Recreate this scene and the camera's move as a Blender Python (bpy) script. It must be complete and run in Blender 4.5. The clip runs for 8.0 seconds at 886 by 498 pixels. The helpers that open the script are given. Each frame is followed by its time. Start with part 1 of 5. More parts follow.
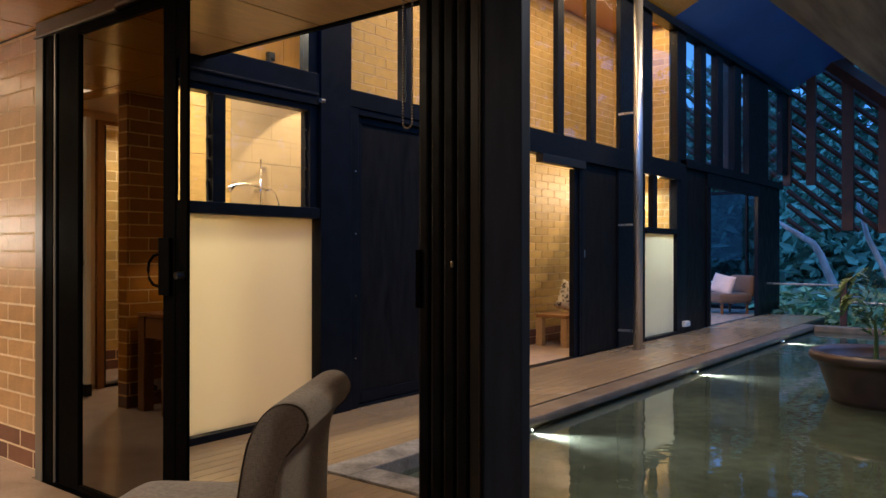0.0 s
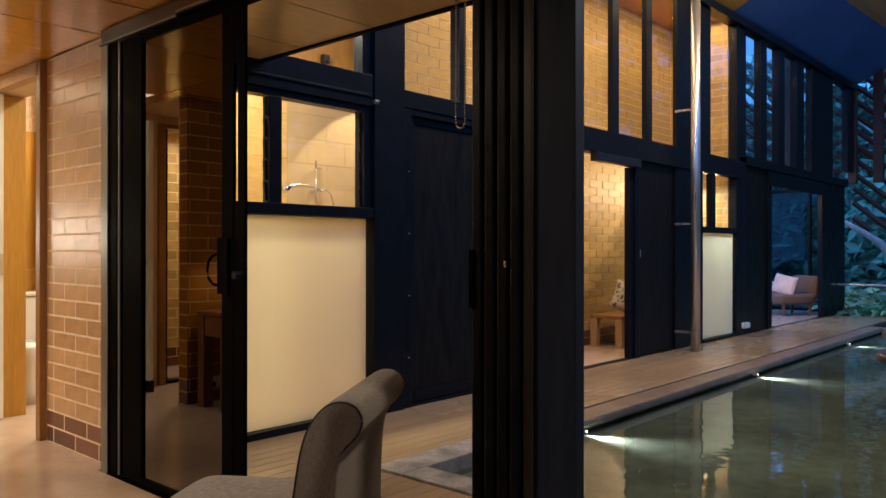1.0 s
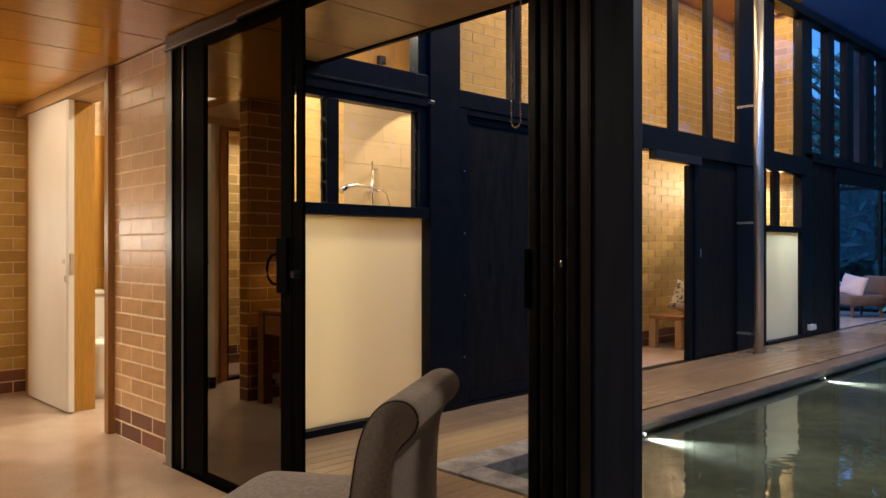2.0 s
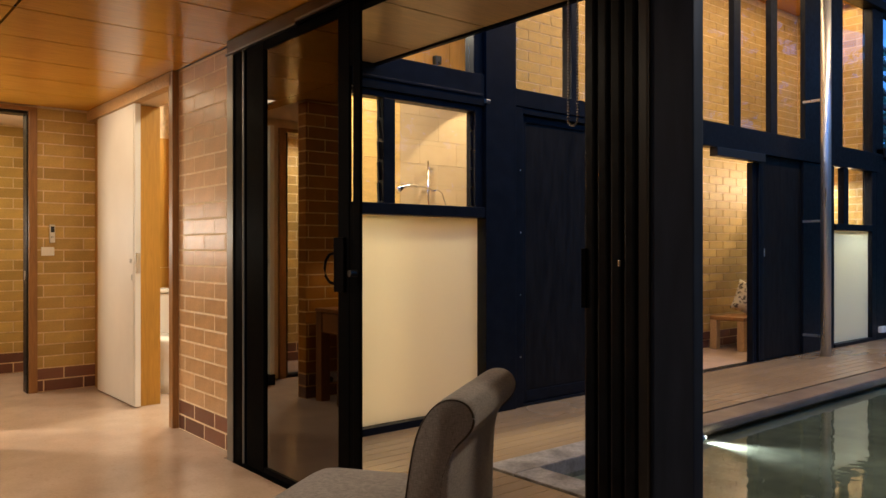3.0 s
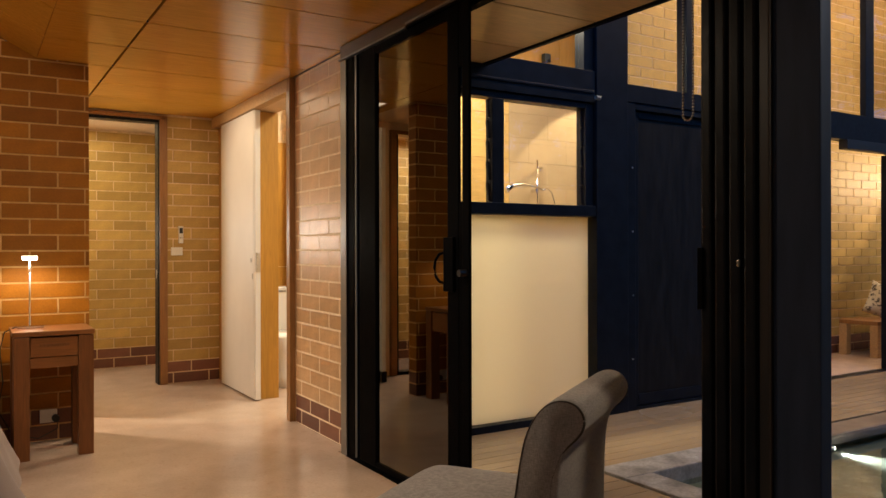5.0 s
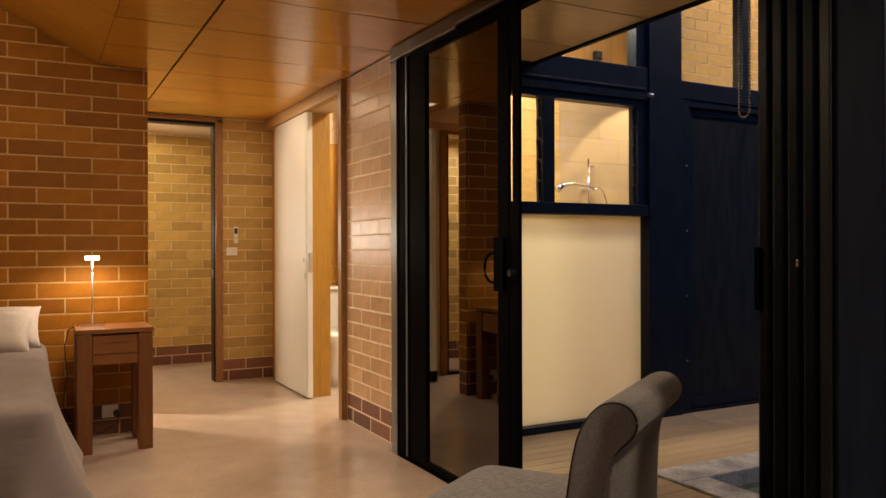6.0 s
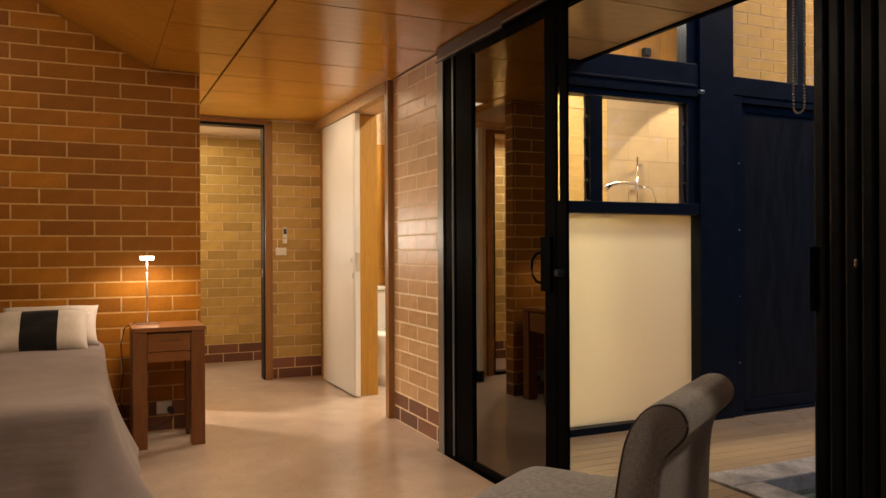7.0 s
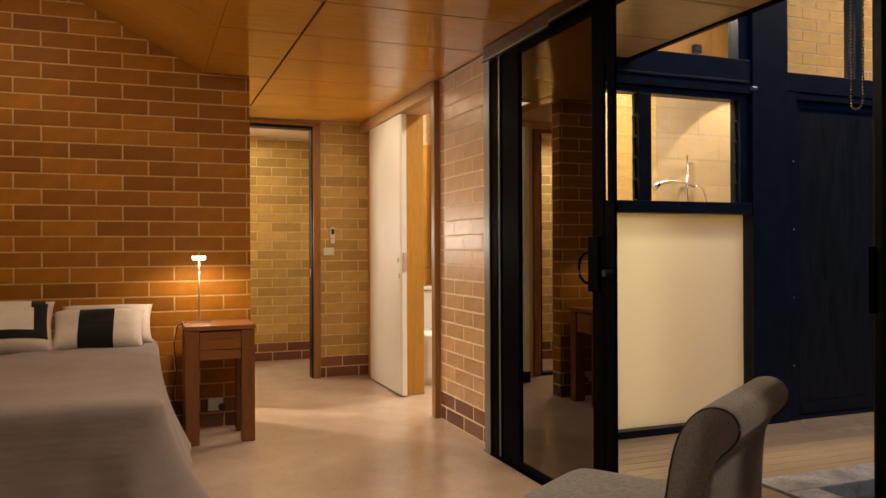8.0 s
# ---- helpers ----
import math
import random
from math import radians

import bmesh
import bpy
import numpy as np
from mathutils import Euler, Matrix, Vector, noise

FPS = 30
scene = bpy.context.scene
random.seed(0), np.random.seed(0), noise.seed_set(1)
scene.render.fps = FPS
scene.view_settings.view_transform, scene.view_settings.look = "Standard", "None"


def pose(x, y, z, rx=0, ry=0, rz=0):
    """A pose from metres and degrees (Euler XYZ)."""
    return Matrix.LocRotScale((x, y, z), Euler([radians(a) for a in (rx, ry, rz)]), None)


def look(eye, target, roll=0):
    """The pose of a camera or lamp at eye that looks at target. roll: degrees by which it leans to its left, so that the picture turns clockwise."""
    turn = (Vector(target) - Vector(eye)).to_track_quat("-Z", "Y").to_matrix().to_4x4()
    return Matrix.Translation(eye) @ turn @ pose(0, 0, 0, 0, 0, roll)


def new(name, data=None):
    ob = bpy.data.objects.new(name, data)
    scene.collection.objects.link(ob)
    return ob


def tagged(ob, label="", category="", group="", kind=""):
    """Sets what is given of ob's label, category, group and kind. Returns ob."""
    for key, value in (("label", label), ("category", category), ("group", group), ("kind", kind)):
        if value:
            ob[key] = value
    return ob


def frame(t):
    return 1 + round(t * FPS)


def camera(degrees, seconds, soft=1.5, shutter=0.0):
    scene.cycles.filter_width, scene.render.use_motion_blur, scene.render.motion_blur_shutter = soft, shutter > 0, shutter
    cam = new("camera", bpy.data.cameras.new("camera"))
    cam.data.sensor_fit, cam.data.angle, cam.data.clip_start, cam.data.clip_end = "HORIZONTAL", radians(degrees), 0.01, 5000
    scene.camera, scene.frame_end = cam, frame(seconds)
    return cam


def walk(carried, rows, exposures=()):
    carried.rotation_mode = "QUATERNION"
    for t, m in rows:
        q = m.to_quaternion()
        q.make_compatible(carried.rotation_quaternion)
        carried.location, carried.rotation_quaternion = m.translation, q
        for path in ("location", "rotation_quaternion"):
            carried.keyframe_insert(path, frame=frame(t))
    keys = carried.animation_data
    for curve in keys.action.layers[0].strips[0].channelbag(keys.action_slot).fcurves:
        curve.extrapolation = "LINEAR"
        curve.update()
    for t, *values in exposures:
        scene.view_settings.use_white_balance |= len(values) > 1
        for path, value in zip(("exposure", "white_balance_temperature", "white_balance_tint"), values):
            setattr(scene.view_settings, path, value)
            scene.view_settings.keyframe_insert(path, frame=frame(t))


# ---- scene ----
cam = camera(59.92, 8.0)
EYE = (0.0, 0.0, 1.10)
PATH = [
    (0.0, -52.06, 0.05, -0.07), (0.5, -50.11, 0.05, -0.07), (1.0, -48.11, 0.03, -0.05), (1.5, -46.05, 0.02, -0.03),
    (3.0, -39.82, -0.04, 0.02), (3.5, -37.76, -0.05, 0.03), (4.0, -35.71, -0.06, 0.07), (4.5, -33.68, -0.06, 0.10),
    (6.0, -27.97, -0.06, 0.17), (6.5, -26.21, -0.06, 0.23), (7.0, -24.50, -0.06, 0.26), (7.5, -22.78, -0.05, 0.26),
    (8.0, -21.05, -0.04, 0.27)]
walk(cam, [(t, pose(*EYE, 90 + pitch, roll, yaw)) for t, yaw, pitch, roll in PATH])

# ---- sky at dusk ----
world = bpy.data.worlds.new("dusk")
scene.world = world
world.use_nodes = True
wn = world.node_tree
wn.nodes.clear()
w_out = wn.nodes.new("ShaderNodeOutputWorld")
w_bg = wn.nodes.new("ShaderNodeBackground")
w_tc = wn.nodes.new("ShaderNodeTexCoord")
w_sep = wn.nodes.new("ShaderNodeSeparateXYZ")
w_ramp = wn.nodes.new("ShaderNodeValToRGB")
w_ramp.color_ramp.elements[0].position = 0.0
w_ramp.color_ramp.elements[0].color = (0.040, 0.19, 0.58, 1)
w_ramp.color_ramp.elements[1].position = 0.60
w_ramp.color_ramp.elements[1].color = (0.075, 0.28, 0.80, 1)
mid = w_ramp.color_ramp.elements.new(0.22)
mid.color = (0.045, 0.19, 0.58, 1)
wn.links.new(w_tc.outputs["Generated"], w_sep.inputs[0])
wn.links.new(w_sep.outputs["Z"], w_ramp.inputs[0])
wn.links.new(w_ramp.outputs[0], w_bg.inputs["Color"])
w_bg.inputs["Strength"].default_value = 2.6
wn.links.new(w_bg.outputs[0], w_out.inputs[0])

WARM = (1.0, 0.78, 0.54)
WARM_SOFT = (1.0, 0.79, 0.53)


def lamp(name, kind, energy, color, m, size=0.3, size_y=None, spot=None, blend=0.5):
    data = bpy.data.lights.new(name, kind)
    data.energy, data.color = energy, color
    if kind == "AREA":
        data.size = size
        if size_y:
            data.shape, data.size_y = "RECTANGLE", size_y
    else:
        data.shadow_soft_size = size
    if kind == "SPOT":
        data.spot_size, data.spot_blend = radians(spot), blend
    ob = new(name, data)
    ob.matrix_world = m
    return ob


# lamps for each room, without modelled fittings, placed by where light falls
# four unseen fills added to light the bed, head wall and ceiling slope
lamp("bedroom_light", "AREA", 21, WARM, look((0.55, 2.85, 2.16), (0.55, 3.05, 0.0)), 0.4)
lamp("bedroom_light", "AREA", 5, WARM, look((-0.8, 4.1, 2.6), (-0.6, 4.1, 0.0)), 0.3)
lamp("bedroom_light", "AREA", 3.5, (1.0, 0.80, 0.60), look((-0.5, 0.2, 2.05), (0.4, 3.2, 1.0)), 0.6)
lamp("bedroom_light", "AREA", 4.0, (1.0, 0.70, 0.36), look((-1.0, 3.2, 2.45), (-0.5, 4.95, 2.5)), 0.3)
# soft fill added under the hall ceiling, where no fitting hangs
lamp("hall_light", "AREA", 7, (1.0, 0.77, 0.50), look((1.2, 5.45, 2.17), (1.2, 5.45, 0.0)), 0.8)
lamp("far_room_light", "AREA", 16, (1.0, 0.92, 0.78), look((0.34, 7.30, 1.24), (1.65, 4.6, 1.22)), 0.5, 0.26)
lamp("far_room_light", "AREA", 9, (1.0, 0.84, 0.50), look((0.7, 7.05, 2.17), (0.7, 7.05, 0.0)), 0.7)
lamp("bathroom_light", "AREA", 40, (1.0, 0.89, 0.64), look((2.5, 5.6, 2.6), (2.4, 5.5, 0.0)), 0.15)
lamp("shower_light", "AREA", 57, (1.0, 0.89, 0.65), look((2.9, 4.25, 2.85), (3.1, 4.3, 0.5)), 0.2)
# spot added for its cone edge, standing for a wall's diagonal shadow
lamp("shower_spot", "SPOT", 60, (1.0, 0.87, 0.62), look((4.55, 4.45, 2.62), (4.42, 5.0, 1.2)), 0.02, spot=72, blend=0.08)
lamp("dressing_light", "AREA", 68, (1.0, 0.84, 0.64), look((-0.38, 6.22, 2.15), (-0.30, 6.10, 0.0)), 0.12)
# long unseen strip added at the ceiling to light the brick evenly
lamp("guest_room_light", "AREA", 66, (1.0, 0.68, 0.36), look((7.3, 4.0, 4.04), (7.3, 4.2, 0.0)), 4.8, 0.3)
# spot added so the cone's lower edge draws the diagonal shade on the bricks
lamp("guest_wall_lamp", "SPOT", 95, (1.0, 0.72, 0.42), look((9.5, 3.97, 1.95), (7.5, 3.97, 1.95)), 0.03, spot=80, blend=0.06)
# fill strip added out of sight behind the beam to brighten the back wall
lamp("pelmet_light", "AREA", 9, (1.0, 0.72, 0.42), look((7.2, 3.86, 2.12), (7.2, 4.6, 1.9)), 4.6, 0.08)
lamp("eave_light", "AREA", 150, (1.0, 0.76, 0.50), look((6.6, 2.3, 4.62), (6.6, 3.0, 0.0)), 6.0, 0.2)
lamp("guest_bath_light", "AREA", 17, (1.0, 0.95, 0.84), look((9.5, 4.30, 1.9), (9.4, 4.1, 0.0)), 0.25)
lamp("eave_downlight", "AREA", 11, (1.0, 0.78, 0.52), look((2.05, 0.75, 2.17), (2.1, 1.3, 0.0)), 0.10)
lamp("garden_room_light", "AREA", 30, (1.0, 0.74, 0.52), look((11.6, 4.5, 2.15), (12.6, 4.4, 0.0)), 0.3)


# ---- materials ----
class Mat:
    """A node material with a principled surface and short ways to add variation."""

    def __init__(self, name, color, rough=0.6, metal=0.0, spec=0.5):
        self.m = bpy.data.materials.new(name)
        self.m.use_nodes = True
        self.n, self.l = self.m.node_tree.nodes, self.m.node_tree.links
        self.b = self.n["Principled BSDF"]
        self.color = color
        self.b.inputs["Base Color"].default_value = (*color, 1)
        self.b.inputs["Roughness"].default_value = rough
        self.b.inputs["Metallic"].default_value = metal
        self.b.inputs["Specular IOR Level"].default_value = spec
        self.src = None

    def coords(self, scale=(1, 1, 1), kind="Object"):
        tc, mp = self.n.new("ShaderNodeTexCoord"), self.n.new("ShaderNodeMapping")
        mp.inputs["Scale"].default_value = scale
        self.l.new(tc.outputs[kind], mp.inputs[0])
        return mp.outputs[0]

    def noise(self, scale, detail=4, stretch=(1, 1, 1), kind="Object", distortion=0.0):
        t = self.n.new("ShaderNodeTexNoise")
        t.inputs["Scale"].default_value, t.inputs["Detail"].default_value = scale, detail
        t.inputs["Distortion"].default_value = distortion
        self.l.new(self.coords(stretch, kind), t.inputs["Vector"])
        return t.outputs["Fac"]

    def spread(self, fac, low, high):
        r = self.n.new("ShaderNodeMapRange")
        r.inputs["From Min"].default_value, r.inputs["From Max"].default_value = 0.3, 0.7
        r.inputs["To Min"].default_value, r.inputs["To Max"].default_value = low, high
        self.l.new(fac, r.inputs["Value"])
        return r.outputs[0]

    def tint(self, fac, low, high):
        """Multiply the colour by a value between low and high, following fac."""
        mix = self.n.new("ShaderNodeMix")
        mix.data_type, mix.blend_type = "RGBA", "MULTIPLY"
        mix.inputs["Factor"].default_value = 1.0
        if self.src is None:
            mix.inputs["A"].default_value = (*self.color, 1)
        else:
            self.l.new(self.src, mix.inputs["A"])
        self.l.new(self.spread(fac, low, high), mix.inputs["B"])
        self.src = mix.outputs["Result"]
        self.l.new(self.src, self.b.inputs["Base Color"])
        return self

    def blend(self, fac, other, low=0.0, high=1.0):
        """Mix towards another colour, following fac."""
        mix = self.n.new("ShaderNodeMix")
        mix.data_type = "RGBA"
        self.l.new(self.spread(fac, low, high), mix.inputs["Factor"])
        if self.src is None:
            mix.inputs["A"].default_value = (*self.color, 1)
        else:
            self.l.new(self.src, mix.inputs["A"])
        mix.inputs["B"].default_value = (*other, 1)
        self.src = mix.outputs["Result"]
        self.l.new(self.src, self.b.inputs["Base Color"])
        return self

    def random(self, low=0.75, high=1.2, other=None):
        """Vary from piece to piece."""
        info = self.n.new("ShaderNodeObjectInfo")
        r = self.n.new("ShaderNodeMapRange")
        r.inputs["From Min"].default_value, r.inputs["From Max"].default_value = 0.0, 1.0
        r.inputs["To Min"].default_value, r.inputs["To Max"].default_value = 0.3, 0.7
        self.l.new(info.outputs["Random"], r.inputs["Value"])
        if other:
            self.blend(r.outputs[0], other)
        return self.tint(r.outputs[0], low, high)

    def roughen(self, fac, low, high):
        self.l.new(self.spread(fac, low, high), self.b.inputs["Roughness"])
        return self

    def bump(self, fac, strength=0.3, distance=0.002):
        b = self.n.new("ShaderNodeBump")
        b.inputs["Strength"].default_value, b.inputs["Distance"].default_value = strength, distance
        self.l.new(fac, b.inputs["Height"])
        old = self.b.inputs["Normal"].links
        if old:
            self.l.new(old[0].from_socket, b.inputs["Normal"])
        self.l.new(b.outputs[0], self.b.inputs["Normal"])
        return self


def brick_mat(name, color, other, rough=0.5, spec=0.4, vary=0.12):
    m = Mat(name, color, rough, 0, spec)
    m.random(1 + vary, 1 - vary, other)
    m.tint(m.noise(9, 5), 0.88, 1.1).tint(m.noise(90, 3), 0.9, 1.08)
    m.bump(m.noise(120, 4), 0.25, 0.0015).bump(m.noise(14, 3), 0.3, 0.003)
    return m.m


M_BRICK_RED = brick_mat("brown_brick", (0.40, 0.150, 0.008), (0.285, 0.098, 0.006), 0.6, 0.25, vary=0.09)
M_BRICK_GLAZED = brick_mat("satin_brick", (0.56, 0.345, 0.175), (0.51, 0.305, 0.15), 0.32, 0.5, 0.05)
M_BRICK_CREAM = brick_mat("cream_brick", (0.54, 0.360, 0.112), (0.43, 0.275, 0.075), 0.5, vary=0.10)
M_BRICK_DARK = brick_mat("plum_brick", (0.20, 0.082, 0.048), (0.13, 0.05, 0.032), 0.45)
_m = Mat("mortar", (0.74, 0.57, 0.37), 0.9, 0, 0.2)
M_MORTAR = _m.tint(_m.noise(25), 0.85, 1.1).bump(_m.noise(200), 0.3, 0.001).m
_m = Mat("pale_mortar", (0.80, 0.65, 0.46), 0.85, 0, 0.2)
M_MORTAR_PALE = _m.tint(_m.noise(25), 0.88, 1.08).bump(_m.noise(200), 0.3, 0.001).m
_m = Mat("tan_mortar", (0.68, 0.42, 0.17), 0.9, 0, 0.2)
M_MORTAR_TAN = _m.tint(_m.noise(25), 0.85, 1.1).bump(_m.noise(200), 0.3, 0.001).m
_m = Mat("polished_concrete", (0.50, 0.375, 0.295), 0.28, 0, 0.5)
_m.tint(_m.noise(1.3, 4), 0.92, 1.06).tint(_m.noise(7, 5), 0.93, 1.06).tint(_m.noise(70, 3), 0.93, 1.05)
_m.blend(_m.noise(23, 2), (0.38, 0.25, 0.18), -1.3, 0.35).roughen(_m.noise(5, 4), 0.15, 0.27)
M_FLOOR = _m.bump(_m.noise(2.2, 3), 0.04, 0.004).m


def wood_mat(name, color, rough=0.4, along=(14, 14, 1.2), spec=0.4, dark=0.75):
    m = Mat(name, color, rough, 0, spec)
    g = m.noise(5, 6, along, distortion=1.2)
    m.tint(g, dark, 1.12).tint(m.noise(1.5, 3), 0.9, 1.08).bump(m.noise(30, 3, along), 0.15, 0.0008)
    m.random(0.92, 1.06)
    return m.m


M_PLY = wood_mat("plywood", (0.66, 0.325, 0.038), 0.2, (1.2, 12, 12), 0.7, 0.88)
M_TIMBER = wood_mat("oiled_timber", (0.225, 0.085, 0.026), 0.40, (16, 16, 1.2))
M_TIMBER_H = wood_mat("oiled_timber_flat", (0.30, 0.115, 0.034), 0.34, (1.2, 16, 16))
M_HONEY = wood_mat("honey_timber", (0.47, 0.235, 0.038), 0.4, (9, 9, 0.7), dark=0.88)
# the ceiling plywood again, lightened for the stronger light on the eave
M_PLY_LIT = wood_mat("lit_plywood", (0.76, 0.50, 0.235), 0.30, (1.2, 12, 12), 0.5, 0.9)
M_JAMB = wood_mat("waxed_jamb_timber", (0.33, 0.160, 0.055), 0.38, (16, 16, 1.2))
M_SHOWER_PLY = wood_mat("varnished_shower_ply", (0.64, 0.40, 0.13), 0.18, (1.2, 12, 12), 0.6, 0.9)
M_PALE = wood_mat("pale_timber", (0.52, 0.33, 0.15), 0.5, (1.2, 14, 14))
_m = Mat("deck_timber", (0.36, 0.25, 0.14), 0.3, 0, 0.5)
_m.random(0.94, 1.05)
_m.tint(_m.noise(4, 4, (1, 14, 14)), 0.93, 1.05).tint(_m.noise(1.1, 4), 0.90, 1.06).roughen(_m.noise(0.9, 3), 0.17, 0.30)
M_DECK = _m.bump(_m.noise(9, 2, (1, 10, 10)), 0.03, 0.001).m
_m = Mat("weathered_concrete", (0.34, 0.31, 0.27), 0.75, 0, 0.3)
_m.tint(_m.noise(7, 7), 0.5, 1.2).tint(_m.noise(60, 4), 0.8, 1.15)
M_KERB = _m.bump(_m.noise(60, 5), 0.5, 0.003).m
_m = Mat("wet_stained_concrete", (0.21, 0.15, 0.10), 0.38, 0, 0.5)
_m.tint(_m.noise(5, 6), 0.7, 1.3)
M_KERB_DARK = _m.bump(_m.noise(40, 4), 0.4, 0.002).m
_m = Mat("black_steel", (0.006, 0.0074, 0.0105), 0.28, 0, 0.5)
_m.b.inputs["IOR"].default_value = 1.22
_m.tint(_m.noise(12, 4), 0.8, 1.3).roughen(_m.noise(30, 4), 0.28, 0.46)
M_STEEL = _m.bump(_m.noise(160, 2), 0.05, 0.0005).m
M_CHANNEL = Mat("dark_channel", (0.035, 0.035, 0.037), 0.35, 0.4, 0.5).m
# black post with the dusk sky's reflection put into its base as navy
_m = Mat("sky_tinted_black", (0.026, 0.038, 0.072), 0.42, 0, 0.3)
_m.b.inputs["IOR"].default_value = 1.25
_m.tint(_m.noise(4, 5, (6, 6, 1)), 0.85, 1.15)
M_POST = _m.bump(_m.noise(90, 3), 0.08, 0.001).m
M_STRIP = Mat("dull_metal_strip", (0.20, 0.195, 0.18), 0.32, 0.35, 0.5).m
_m = Mat("matt_black_frame", (0.0035, 0.0036, 0.0042), 0.4, 0, 0.2)
_m.b.inputs["IOR"].default_value = 1.07
M_FRAME = _m.roughen(_m.noise(14, 4), 0.32, 0.5).m
M_DARKWOOD = wood_mat("dark_fascia", (0.085, 0.042, 0.016), 0.36, (12, 1.0, 12))
_m = Mat("black_panel", (0.0095, 0.0088, 0.0085), 0.42, 0, 0.4)
_m.b.inputs["IOR"].default_value = 1.22
_m.tint(_m.noise(5, 5, (6, 6, 1)), 0.7, 1.4).roughen(_m.noise(6, 6, (3, 3, 0.6)), 0.30, 0.58)
M_PANEL = _m.bump(_m.noise(70, 3), 0.1, 0.001).m
_m = Mat("brushed_metal", (0.58, 0.57, 0.55), 0.3, 0.85)
_m.roughen(_m.noise(40, 3, (1, 1, 0.05)), 0.24, 0.40)
M_METAL = _m.m
M_CHROME = Mat("chrome", (0.75, 0.75, 0.75), 0.08, 1.0).m
_m = Mat("white_paint", (0.78, 0.75, 0.70), 0.45)
M_WHITE = _m.tint(_m.noise(3, 3), 0.95, 1.03).m
M_PORCELAIN = Mat("porcelain", (0.82, 0.80, 0.76), 0.12).m
M_PLASTIC = Mat("white_plastic", (0.78, 0.76, 0.70), 0.35).m
M_BLACK = Mat("black_plastic", (0.012, 0.012, 0.012), 0.4).m
_m = Mat("bathroom_tile", (0.48, 0.34, 0.18), 0.25, 0, 0.5)
_m.random(0.95, 1.05)
M_TILE = _m.tint(_m.noise(3, 4), 0.93, 1.05).m
_m = Mat("plaster", (0.66, 0.50, 0.32), 0.85, 0, 0.2)
M_PLASTER = _m.tint(_m.noise(4, 4), 0.94, 1.04).m


def fabric(name, color, weave=700, rough=0.95, mottled=0.2):
    m = Mat(name, color, rough, 0, 0.15)
    m.b.inputs["Sheen Weight"].default_value = 0.25
    m.tint(m.noise(weave, 2, (1, 1, 0.15)), 1 - mottled, 1 + mottled).tint(m.noise(weave, 2, (0.15, 0.15, 1)), 1 - mottled, 1 + mottled)
    m.tint(m.noise(6, 4), 0.9, 1.08).bump(m.noise(weave, 2), 0.3, 0.0008)
    return m.m


M_TWEED = fabric("grey_woven_fabric", (0.265, 0.255, 0.262), 480, mottled=0.22)
M_PIPING = fabric("dark_piping", (0.05, 0.043, 0.038), 300)
M_LINEN = fabric("taupe_bedspread", (0.27, 0.215, 0.195), 600, mottled=0.04)
_ln = M_LINEN.node_tree
_lt, _lb = _ln.nodes.new("ShaderNodeTexNoise"), _ln.nodes.new("ShaderNodeBump")
_lt.inputs["Scale"].default_value, _lt.inputs["Detail"].default_value = 6.0, 3.0
_lb.inputs["Strength"].default_value, _lb.inputs["Distance"].default_value = 0.16, 0.03
_ln.links.new(_lt.outputs["Fac"], _lb.inputs["Height"])
_ln.links.new(_ln.nodes["Principled BSDF"].inputs["Normal"].links[0].from_socket, _lb.inputs["Normal"])
_ln.links.new(_lb.outputs[0], _ln.nodes["Principled BSDF"].inputs["Normal"])
M_CREAM = fabric("cream_cotton", (0.66, 0.58, 0.50), 420, mottled=0.06)
M_BLACKCLOTH = fabric("black_cotton", (0.012, 0.011, 0.011), 420, mottled=0.1)
M_PINK = fabric("blush_cotton", (0.74, 0.50, 0.40), 300, mottled=0.06)
M_BROWNCLOTH = fabric("brown_upholstery", (0.16, 0.085, 0.05), 200, mottled=0.15)
_m = Mat("spotted_cotton", (0.72, 0.66, 0.54), 0.9, 0, 0.2)
M_SPOTTED = _m.blend(_m.noise(30, 2), (0.09, 0.08, 0.07), -1.5, 1.5).m


def mix_surface(name, build):
    m = bpy.data.materials.new(name)
    m.use_nodes = True
    n, l = m.node_tree.nodes, m.node_tree.links
    n.clear()
    out = n.new("ShaderNodeOutputMaterial")
    build(n, l, out)
    return m


def clear_glass(n, l, out, gloss=0.0, tint=(1, 1, 1), fresnel=0.03):
    mix, tr, gl, fr = (n.new("ShaderNode" + k) for k in ("MixShader", "BsdfTransparent", "BsdfGlossy", "LayerWeight"))
    power, scale = n.new("ShaderNodeMath"), n.new("ShaderNodeMath")
    power.operation, power.inputs[1].default_value = "POWER", 5.0
    scale.operation, scale.inputs[1].default_value, scale.inputs[2].default_value = "MULTIPLY_ADD", 0.96, fresnel
    fr.inputs["Blend"].default_value = 0.5
    l.new(fr.outputs["Facing"], power.inputs[0])
    l.new(power.outputs[0], scale.inputs[0])
    tr.inputs["Color"].default_value = (*tint, 1)
    gl.inputs["Roughness"].default_value = 0.01
    add = n.new("ShaderNodeMath")
    add.operation, add.use_clamp = "ADD", True
    add.inputs[1].default_value = gloss
    l.new(scale.outputs[0], add.inputs[0])
    l.new(add.outputs[0], mix.inputs[0])
    l.new(tr.outputs[0], mix.inputs[1])
    l.new(gl.outputs[0], mix.inputs[2])
    l.new(mix.outputs[0], out.inputs[0])


